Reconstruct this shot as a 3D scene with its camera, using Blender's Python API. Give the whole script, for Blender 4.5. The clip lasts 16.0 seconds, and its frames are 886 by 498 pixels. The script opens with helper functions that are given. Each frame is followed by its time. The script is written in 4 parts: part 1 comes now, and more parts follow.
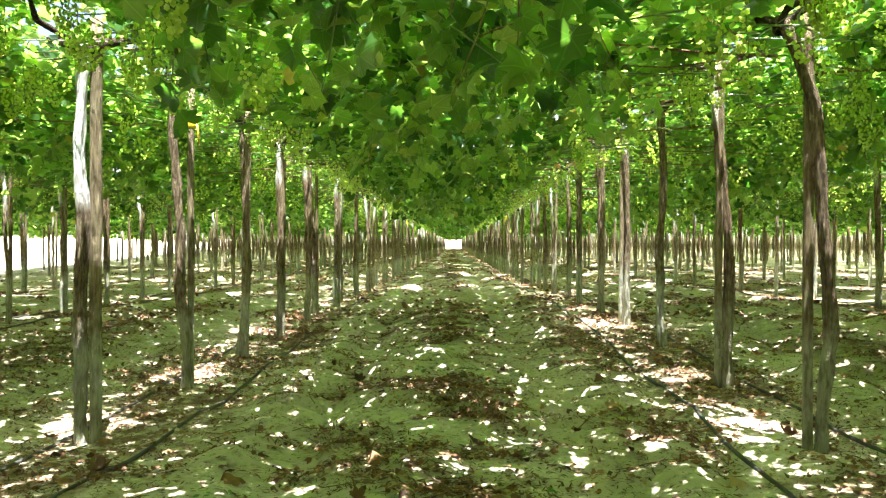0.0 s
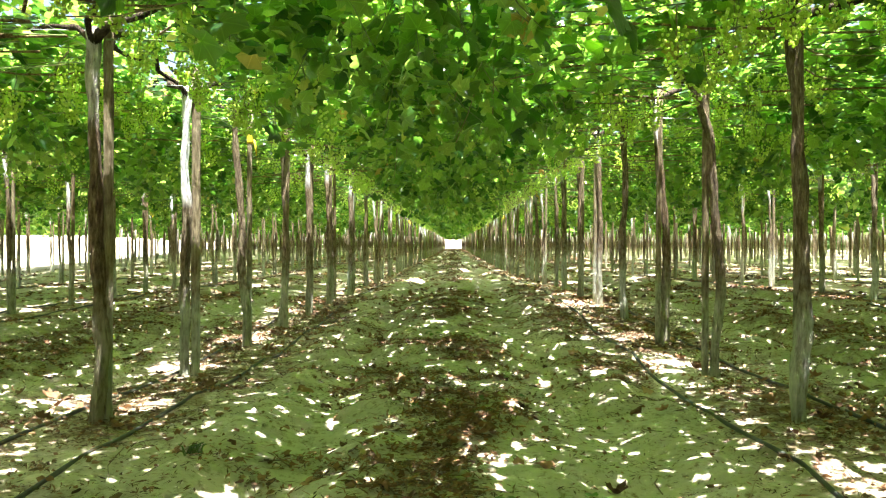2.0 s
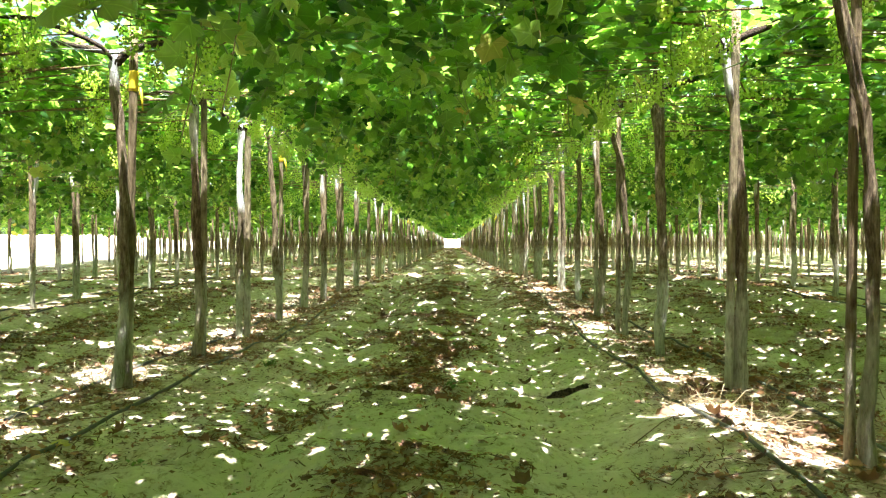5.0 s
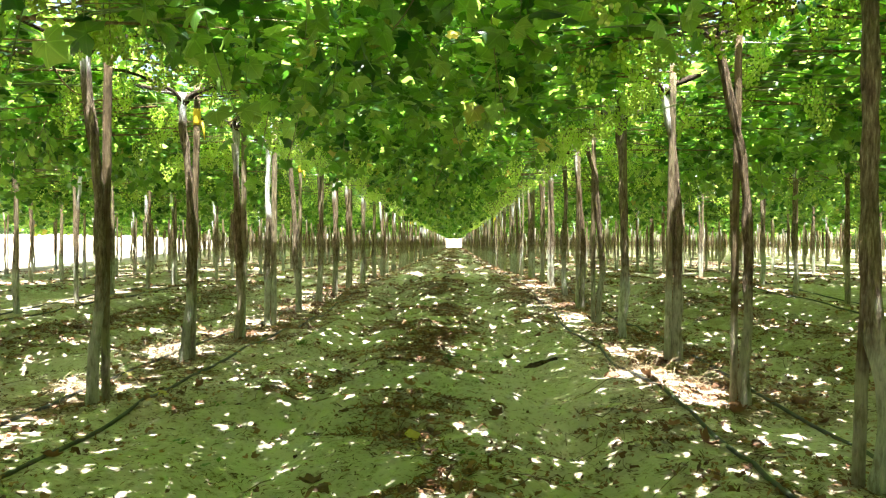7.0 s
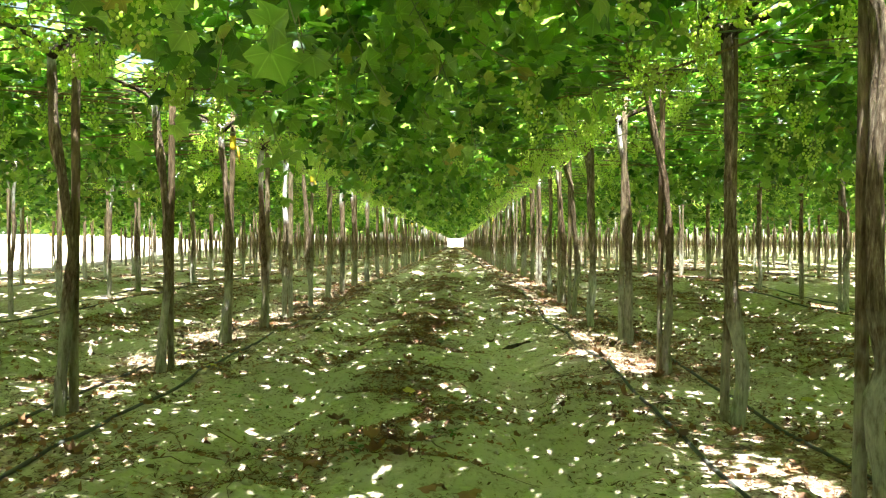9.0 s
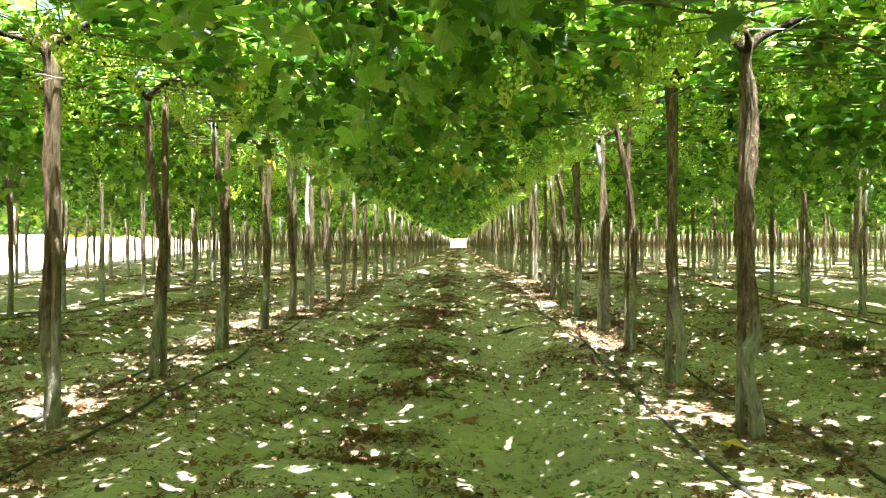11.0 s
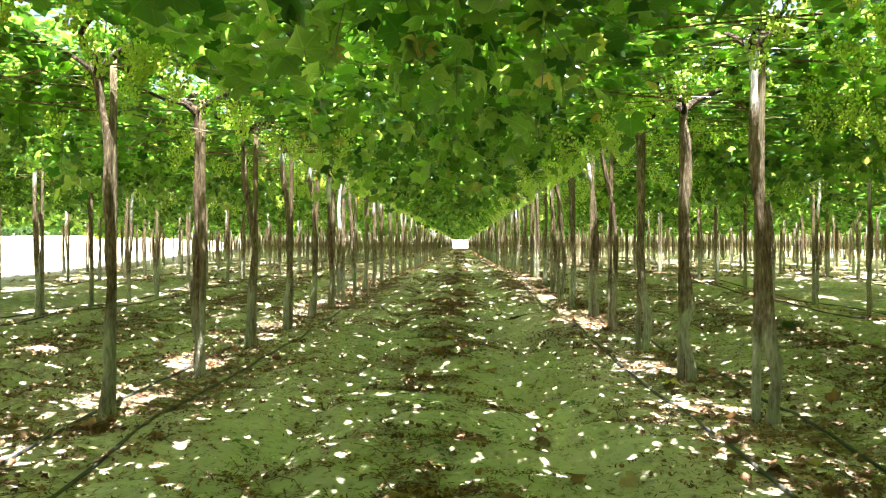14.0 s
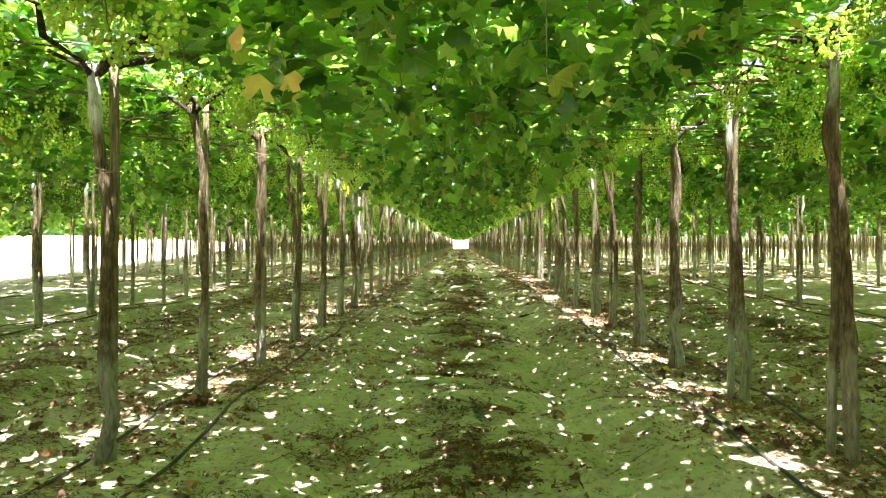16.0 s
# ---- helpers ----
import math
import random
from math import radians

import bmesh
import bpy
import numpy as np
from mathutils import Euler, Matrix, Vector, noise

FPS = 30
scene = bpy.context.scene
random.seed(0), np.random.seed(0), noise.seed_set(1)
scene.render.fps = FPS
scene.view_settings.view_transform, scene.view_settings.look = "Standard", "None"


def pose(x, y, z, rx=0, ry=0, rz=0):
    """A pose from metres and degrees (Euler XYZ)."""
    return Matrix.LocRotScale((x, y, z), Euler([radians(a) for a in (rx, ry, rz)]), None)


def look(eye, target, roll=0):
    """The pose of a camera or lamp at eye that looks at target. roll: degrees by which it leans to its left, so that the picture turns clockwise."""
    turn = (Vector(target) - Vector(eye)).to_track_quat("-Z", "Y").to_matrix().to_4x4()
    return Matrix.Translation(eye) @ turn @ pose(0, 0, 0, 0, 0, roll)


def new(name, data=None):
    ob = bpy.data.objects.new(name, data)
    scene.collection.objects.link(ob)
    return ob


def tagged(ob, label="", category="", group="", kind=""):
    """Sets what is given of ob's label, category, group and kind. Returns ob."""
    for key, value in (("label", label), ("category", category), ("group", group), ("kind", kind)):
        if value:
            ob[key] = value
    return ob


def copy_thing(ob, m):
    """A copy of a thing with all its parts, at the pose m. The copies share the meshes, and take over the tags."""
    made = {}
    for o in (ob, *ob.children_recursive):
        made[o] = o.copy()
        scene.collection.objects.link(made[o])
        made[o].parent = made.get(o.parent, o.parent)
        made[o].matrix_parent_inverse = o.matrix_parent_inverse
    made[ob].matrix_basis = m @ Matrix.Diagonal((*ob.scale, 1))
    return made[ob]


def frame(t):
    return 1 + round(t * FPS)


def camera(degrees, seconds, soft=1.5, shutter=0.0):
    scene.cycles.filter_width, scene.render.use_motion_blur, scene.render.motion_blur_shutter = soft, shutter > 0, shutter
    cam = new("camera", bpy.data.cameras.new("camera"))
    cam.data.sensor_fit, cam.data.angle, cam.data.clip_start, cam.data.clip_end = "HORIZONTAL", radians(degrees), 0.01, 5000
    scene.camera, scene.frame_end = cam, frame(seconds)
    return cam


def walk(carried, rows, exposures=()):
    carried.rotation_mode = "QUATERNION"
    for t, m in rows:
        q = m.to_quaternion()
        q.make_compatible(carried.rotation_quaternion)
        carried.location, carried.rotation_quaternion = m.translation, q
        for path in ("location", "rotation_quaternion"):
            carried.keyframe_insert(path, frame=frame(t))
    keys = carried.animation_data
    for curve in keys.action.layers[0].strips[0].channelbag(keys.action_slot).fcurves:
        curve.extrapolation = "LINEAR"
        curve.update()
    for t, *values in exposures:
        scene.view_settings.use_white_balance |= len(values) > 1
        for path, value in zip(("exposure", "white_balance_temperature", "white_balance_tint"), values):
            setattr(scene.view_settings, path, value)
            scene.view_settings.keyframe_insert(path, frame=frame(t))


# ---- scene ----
cam = camera(60.3, 16.0, soft=1.2)
METRES, EYE, TILT, LEAN, TURN = 9.615, 1.0, -0.5, 0.0, 0.8
ROWS = [
    (0.0, 0.0, 0.0, 0.0, -0.0, 0.12, -0.01),
    (0.5, -0.0027, -0.0399, 0.0015, -0.01, 0.11, 0.01),
    (1.0, -0.0038, -0.0798, -0.0019, 0.02, 0.12, -0.02),
    (1.5, -0.0043, -0.1186, -0.0073, -0.0, 0.15, -0.01),
    (2.0, -0.0036, -0.1539, -0.0106, -0.01, 0.14, -0.02),
    (2.5, -0.0014, -0.1909, -0.0119, -0.04, 0.12, -0.01),
    (3.0, 0.0026, -0.2274, -0.013, -0.04, 0.07, -0.03),
    (3.5, 0.0051, -0.2612, -0.0138, -0.05, 0.07, -0.04),
    (4.0, 0.0072, -0.2926, -0.0145, -0.05, 0.07, 0.01),
    (6.5, 0.0107, -0.4445, -0.0187, 0.04, 0.11, -0.06),
    (7.0, 0.0115, -0.4741, -0.0156, 0.1, 0.07, -0.05),
    (7.5, 0.0127, -0.5045, -0.0121, 0.14, 0.04, -0.03),
    (8.0, 0.0136, -0.535, -0.0115, 0.17, 0.03, -0.01),
    (8.5, 0.0147, -0.5654, -0.0118, 0.2, 0.03, 0.0),
    (9.0, 0.0202, -0.5968, -0.013, 0.26, 0.03, 0.01),
    (11.5, 0.0165, -0.7489, -0.014, 0.49, 0.06, 0.04),
    (12.0, 0.0086, -0.778, -0.0126, 0.52, 0.06, 0.05),
    (12.5, 0.0044, -0.8083, -0.0143, 0.57, 0.09, 0.04),
    (13.0, 0.0025, -0.8377, -0.0141, 0.57, 0.1, 0.04),
    (13.5, 0.0002, -0.8659, -0.0141, 0.57, 0.12, 0.04),
    (14.0, -0.0025, -0.8929, -0.0141, 0.56, 0.12, 0.05),
    (14.5, -0.0064, -0.9175, -0.0112, 0.55, 0.1, 0.05),
    (15.0, -0.0134, -0.9413, -0.0089, 0.54, 0.1, 0.03),
    (15.5, -0.0197, -0.9658, -0.0078, 0.53, 0.1, 0.02),
    (16.0, -0.0251, -0.992, -0.0081, 0.51, 0.12, 0.01),
]
walk(cam, [(t, pose(0, 0, EYE, TILT, LEAN, TURN) @ pose(METRES * x, METRES * y, METRES * z, 90 + pitch, roll, yaw)) for t, x, y, z, yaw, pitch, roll in ROWS],
     exposures=[(0.0, 2.90, 6550, 6), (2.0, 2.95, 6550, 6), (4.0, 3.05, 6450, 8), (6.5, 3.0, 6550, 6.5), (9.0, 2.88, 6650, 6.5), (11.5, 2.98, 6700, 6), (16.0, 2.98, 6700, 6)])

# ---- light: very high sun from behind and slightly from the right, clear sky ----
TO_SUN = Vector((0.08, -0.21, 0.97)).normalized()
world = bpy.data.worlds.new("sky")
scene.world = world
world.use_nodes = True
wn = world.node_tree.nodes
sky = wn.new("ShaderNodeTexSky")
sky.sky_type = "NISHITA"
sky.sun_disc = False
sky.dust_density = 6.0
sky.ozone_density = 0.6
sky.sun_elevation = math.asin(TO_SUN.z)
sky.sun_rotation = math.atan2(TO_SUN.x, TO_SUN.y)
world.node_tree.links.new(sky.outputs[0], wn["Background"].inputs[0])
wn["Background"].inputs[1].default_value = 0.07
sun = new("sun", bpy.data.lights.new("sun", "SUN"))
sun.data.energy = 5.0
sun.data.angle = radians(0.53)
sun.data.color = (1.0, 0.985, 1.0)
sun.matrix_world = look(TO_SUN * 60, (0, 0, 0))

# ---- the plan ----
ROW_L, ROW_R, ROW_GAP = -1.83, 1.70, 3.52
LEFT_ROWS, RIGHT_ROWS = 12, 15
ROWS_X = [ROW_L - ROW_GAP * k for k in range(LEFT_ROWS)] + [ROW_R + ROW_GAP * k for k in range(RIGHT_ROWS)]
PLANT_GAP, ROW_START, ROW_END = 1.36, -13.5, 160.0
WEST_END, EDGE_RIGHT = ROW_L - ROW_GAP * (LEFT_ROWS - 1) - 0.5, ROW_R + ROW_GAP * (RIGHT_ROWS - 1) + 1.6
rng = np.random.default_rng(7)
LATTICE = rng.random((256, 256))


def vnoise(x, y, seed=0):
    """Smooth value noise in 0..1 over the plane."""
    x, y = np.asarray(x, float) + 17.3 * seed + 1000, np.asarray(y, float) + 9.1 * seed + 1000
    xi, yi = np.floor(x).astype(int), np.floor(y).astype(int)
    u, v = x - xi, y - yi
    u, v = u * u * (3 - 2 * u), v * v * (3 - 2 * v)
    a, b = LATTICE[xi % 256, yi % 256], LATTICE[(xi + 1) % 256, yi % 256]
    c, d = LATTICE[xi % 256, (yi + 1) % 256], LATTICE[(xi + 1) % 256, (yi + 1) % 256]
    return a * (1 - u) * (1 - v) + b * u * (1 - v) + c * (1 - u) * v + d * u * v


def smooth(a, b, x):
    s = np.clip((np.asarray(x, float) - a) / (b - a), 0, 1)
    return s * s * (3 - 2 * s)


def bump(x, at, width):
    return np.exp(-((x - at) / width) ** 2)


def edge_left(y):
    """The field's western edge, which runs aslant to the rows."""
    return np.minimum(-9.1 - 0.25 * np.asarray(y, float), -6.3)


def from_row(x):
    """Signed distance from the nearest vine row."""
    x = np.asarray(x, float)
    right = (x - ROW_R + ROW_GAP / 2) % ROW_GAP - ROW_GAP / 2
    left = (x - ROW_L + ROW_GAP / 2) % ROW_GAP - ROW_GAP / 2
    return np.where(x > -0.065, right, left)


def from_lane(x):
    """Signed distance from the middle of the lane."""
    d = from_row(x)
    return np.where(d > 0, d - ROW_GAP / 2, d + ROW_GAP / 2)


def tread(x, y):
    """Cross ripples left by wheels and feet, -1..1."""
    u = from_lane(x)
    across = bump(u, -0.66, 0.42) + bump(u, 0.70, 0.42) + 0.5 * bump(u, 0, 0.3)
    return np.sin(y * 17.0 + 5.0 * vnoise(x * 1.6, y * 0.9, 6) + 2.0 * u) * np.minimum(across, 1)


def litter_patch(x, y):
    """0..1: ragged patches of leaf litter, wider across the lane than along it."""
    u, d = from_lane(x), from_row(x)
    shift = 0.3 * (vnoise(x * 0.8, y * 1.4, 20) - 0.5)
    centre = 0.95 * bump(u + shift, 0.05, 0.32) * smooth(0.54, 0.78, vnoise(x * 1.3, y * 2.3, 21) + 0.21 * smooth(2.2, 5.0, y) + 0.12 * bump(y, 2.2, 0.4) + 0.26 * bump(y, -1.9, 0.33) + 0.28 * bump(y, -5.55, 0.55) + 0.12 * bump(y, -3.4, 0.4))
    rows = 0.42 * bump(d, 0.05, 0.50) * smooth(0.26, 0.58, vnoise(x * 1.3, y * 1.3, 22))
    outside = np.maximum(smooth(2.1, 2.8, np.abs(x)), smooth(3.0, 9.0, y))
    stray = (0.55 + 0.2 * outside) * smooth(0.58 - 0.26 * outside, 0.80 - 0.2 * outside, vnoise(x * 1.1, y * 1.7, 23)) * (1 - 0.6 * sand_band(x))
    patch = np.maximum(np.maximum(centre, rows), stray)
    ragged = 0.6 * vnoise(x * 5.0, y * 7.0, 25) + 0.4 * vnoise(x * 13.0, y * 17.0, 26)
    return patch * smooth(0.38, 0.60, ragged + 0.20 * patch)


def ground_z(x, y):
    """Height of the soil: wheel ruts, a low berm under each row, footprints and clods."""
    x, y = np.asarray(x, float), np.asarray(y, float)
    near = 1 - smooth(25, 60, np.hypot(x, y))
    west = edge_left(y)
    field = smooth(-1.0, 0.5, x - west)
    u = from_lane(x) + 0.12 * (vnoise(x * 0.2, y * 0.35, 3) - 0.5)
    z = -0.065 * bump(u, -0.64, 0.17) - 0.06 * bump(u, 0.72, 0.24) + 0.02 * bump(u, 0, 0.3)
    z = z + 0.045 * bump(u, -0.98, 0.16) * vnoise(x * 2, y * 1.6, 4) + 0.04 * bump(u, 1.05, 0.18) * vnoise(x * 2, y * 1.6, 5)
    z = z + field * 0.062 * tread(x, y) * vnoise(x, y * 1.2, 7)
    z = z * field
    near = near * (1 - 0.75 * bump(from_row(x), 0, 0.3))
    z = z + near * (0.075 * (vnoise(x * 1.9, y * 1.5, 8) - 0.5) + 0.062 * (vnoise(x * 4.6, y * 3.8, 9) - 0.5) + 0.016 * (vnoise(x * 13, y * 11, 10) - 0.5))
    left = np.interp(y, [-8, -5.8, -4.4, -1.7, 2.3, 3.9, 5.2, 6.5, 9.1, 18], [-0.09, -0.085, -0.02, 0.0, 0.03, -0.03, 0.0, 0.03, 0.07, 0.0])
    right = np.interp(y, [-8, -5.8, -4.5, -1.7, -0.5, 0.9, 3.5, 4.9, 6.5, 7.6, 9.5, 20], [-0.04, -0.04, -0.03, -0.02, 0.03, 0.04, 0.045, 0.08, 0.14, 0.20, 0.21, 0.03])
    side = smooth(ROW_L, ROW_R, x)
    z = z + (left * (1 - side) + right * side) * smooth(14, 6, np.abs(x))
    # rises added past the field, so sunlit soil fills the bright openings
    bank = 1.35 * smooth(-26, -50, x - west)
    return z + bank + 2.7 * smooth(228, 262, y)


def sand_band(x):
    """1 where wheels keep the sand bare, 0 elsewhere."""
    u = from_lane(x)
    return np.maximum(bump(u, -1.02, 0.24), bump(u, 0.66, 0.30))


def gz(x, y):
    return float(ground_z(x, y))


# ---- materials ----
def material(name):
    m = bpy.data.materials.new(name)
    m.use_nodes = True
    return m, m.node_tree.nodes, m.node_tree.links, m.node_tree.nodes["Principled BSDF"]


def ramp(nodes, stops):
    r = nodes.new("ShaderNodeValToRGB")
    while len(r.color_ramp.elements) < len(stops):
        r.color_ramp.elements.new(0.5)
    for e, (p, c) in zip(r.color_ramp.elements, stops):
        e.position, e.color = p, (*c, 1)
    return r


def tex_noise(nodes, links, scale, detail=4, vector=None, rough=0.6):
    n = nodes.new("ShaderNodeTexNoise")
    n.inputs["Scale"].default_value, n.inputs["Detail"].default_value, n.inputs["Roughness"].default_value = scale, detail, rough
    if vector is not None:
        links.new(vector, n.inputs["Vector"])
    return n


def mixed(nodes, links, fac, a, b, mode="MIX"):
    m = nodes.new("ShaderNodeMix")
    m.data_type, m.blend_type = "RGBA", mode
    for slot, v in ((0, fac), (6, a), (7, b)):
        if isinstance(v, (int, float)):
            m.inputs[slot].default_value = v
        elif isinstance(v, tuple):
            m.inputs[slot].default_value = (*v, 1)
        else:
            links.new(v, m.inputs[slot])
    return m.outputs[2]


def bumped(nodes, links, bsdf, height, strength, distance):
    b = nodes.new("ShaderNodeBump")
    b.inputs["Strength"].default_value, b.inputs["Distance"].default_value = strength, distance
    links.new(height, b.inputs["Height"])
    links.new(b.outputs[0], bsdf.inputs["Normal"])


def island_random(nodes):
    return nodes.new("ShaderNodeNewGeometry").outputs["Random Per Island"]


def calc(nodes, links, operation, *values):
    m = nodes.new("ShaderNodeMath")
    m.operation = operation
    for i, v in enumerate(values):
        if isinstance(v, (int, float)):
            m.inputs[i].default_value = v
        else:
            links.new(v, m.inputs[i])
    return m.outputs[0]


def leaf_veins(n, l):
    """Light main veins fanning out from the stalk, by the leaf's own coordinates."""
    own = n.new("ShaderNodeAttribute")
    own.attribute_name = "leaf"
    xyz = n.new("ShaderNodeSeparateXYZ")
    l.new(own.outputs["Vector"], xyz.inputs[0])
    angle = calc(n, l, "ARCTAN2", xyz.outputs[0], calc(n, l, "ADD", xyz.outputs[1], 0.1))
    reach = calc(n, l, "SQRT", calc(n, l, "ADD", calc(n, l, "POWER", xyz.outputs[0], 2.0), calc(n, l, "POWER", xyz.outputs[1], 2.0)))
    across = calc(n, l, "MULTIPLY", calc(n, l, "ABSOLUTE", calc(n, l, "SINE", calc(n, l, "MULTIPLY", angle, 3.5))), reach)
    side = calc(n, l, "ABSOLUTE", calc(n, l, "SINE", calc(n, l, "ADD", calc(n, l, "MULTIPLY", reach, 34.0), calc(n, l, "MULTIPLY", across, -40.0))))
    tone = ramp(n, [(0.0, (1.35, 1.3, 1.35)), (0.035, (0.98, 0.98, 0.98)), (0.10, (0.86, 0.88, 0.86)), (0.35, (1.0, 1.0, 1.0))])
    l.new(across, tone.inputs[0])
    fine = ramp(n, [(0.0, (1.12, 1.1, 1.1)), (0.25, (0.97, 0.97, 0.97))])
    l.new(side, fine.inputs[0])
    return mixed(n, l, 1.0, tone.outputs[0], fine.outputs[0], "MULTIPLY")


def leaf_material(name, stops, light_stops, through_share=0.56, rough=0.33, veined=False):
    m, n, l, p = material(name)
    rnd = calc(n, l, "FRACT", calc(n, l, "ADD", island_random(n), n.new("ShaderNodeObjectInfo").outputs["Random"]))
    coord = n.new("ShaderNodeNewGeometry").outputs["Position"]
    spots = tex_noise(n, l, 38, 3, coord)
    top = ramp(n, stops)
    l.new(rnd, top.inputs[0])
    colour = mixed(n, l, 0.35, top.outputs[0], spots.outputs[0], "OVERLAY")
    veins_tone = leaf_veins(n, l) if veined else (1.0, 1.0, 1.0)
    l.new(mixed(n, l, 1.0, colour, veins_tone, "MULTIPLY"), p.inputs["Base Color"])
    p.inputs["Roughness"].default_value = rough
    p.inputs["Specular IOR Level"].default_value = 0.5
    veins = tex_noise(n, l, 160, 2, coord)
    bumped(n, l, p, veins.outputs[0], 0.25, 0.002)
    glow = ramp(n, light_stops)
    l.new(rnd, glow.inputs[0])
    t = n.new("ShaderNodeBsdfTranslucent")
    l.new(mixed(n, l, 1.0, glow.outputs[0], veins_tone, "MULTIPLY"), t.inputs["Color"])
    mix = n.new("ShaderNodeMixShader")
    mix.inputs[0].default_value = through_share
    l.new(p.outputs[0], mix.inputs[1])
    l.new(t.outputs[0], mix.inputs[2])
    l.new(mix.outputs[0], n["Material Output"].inputs["Surface"])
    return m


LEAF = leaf_material("vine_leaf", [(0.0, (0.008, 0.034, 0.009)), (0.45, (0.033, 0.102, 0.026)), (0.97, (0.078, 0.19, 0.045)), (0.99, (0.22, 0.26, 0.05)), (1.0, (0.34, 0.26, 0.08))],
                     [(0.0, (0.045, 0.17, 0.010)), (0.45, (0.265, 0.49, 0.062)), (0.97, (0.53, 0.72, 0.135)), (0.99, (0.55, 0.60, 0.12)), (1.0, (0.62, 0.48, 0.12))], 0.62, veined=True)
WOODS = leaf_material("tree_leaf", [(0.0, (0.02, 0.05, 0.012)), (1.0, (0.05, 0.10, 0.02))], [(0.0, (0.06, 0.16, 0.015)), (1.0, (0.12, 0.26, 0.03))], 0.3)
DRY_LEAF = leaf_material("dry_leaf", [(0.0, (0.075, 0.040, 0.022)), (0.4, (0.165, 0.082, 0.042)), (0.72, (0.26, 0.135, 0.068)), (0.92, (0.33, 0.165, 0.095)), (1.0, (0.46, 0.33, 0.19))],
                         [(0.0, (0.12, 0.06, 0.03)), (0.6, (0.30, 0.15, 0.06)), (1.0, (0.40, 0.22, 0.09))], 0.2, 0.75)
HUMUS = leaf_material("dark_debris", [(0.0, (0.055, 0.034, 0.018)), (0.6, (0.125, 0.075, 0.038)), (1.0, (0.24, 0.135, 0.070))], [(0.0, (0.05, 0.03, 0.02)), (1.0, (0.1, 0.06, 0.03))], 0.08, 0.9)
YELLOW_LEAF = leaf_material("yellow_leaf", [(0.0, (0.30, 0.30, 0.06)), (0.5, (0.42, 0.36, 0.10)), (1.0, (0.40, 0.24, 0.08))],
                            [(0.0, (0.50, 0.52, 0.10)), (0.5, (0.66, 0.52, 0.14)), (1.0, (0.6, 0.36, 0.12))], 0.45, 0.5, True)


def berry_material():
    m, n, l, p = material("green_grape")
    r = ramp(n, [(0.0, (0.55, 0.72, 0.13)), (0.6, (0.69, 0.81, 0.20)), (1.0, (0.80, 0.86, 0.32))])
    l.new(island_random(n), r.inputs[0])
    l.new(r.outputs[0], p.inputs["Base Color"])
    p.inputs["Roughness"].default_value = 0.38
    t = n.new("ShaderNodeBsdfTranslucent")
    l.new(r.outputs[0], t.inputs["Color"])
    mix = n.new("ShaderNodeMixShader")
    mix.inputs[0].default_value = 0.66
    l.new(p.outputs[0], mix.inputs[1])
    l.new(t.outputs[0], mix.inputs[2])
    l.new(mix.outputs[0], n["Material Output"].inputs["Surface"])
    return m


GRAPE = berry_material()


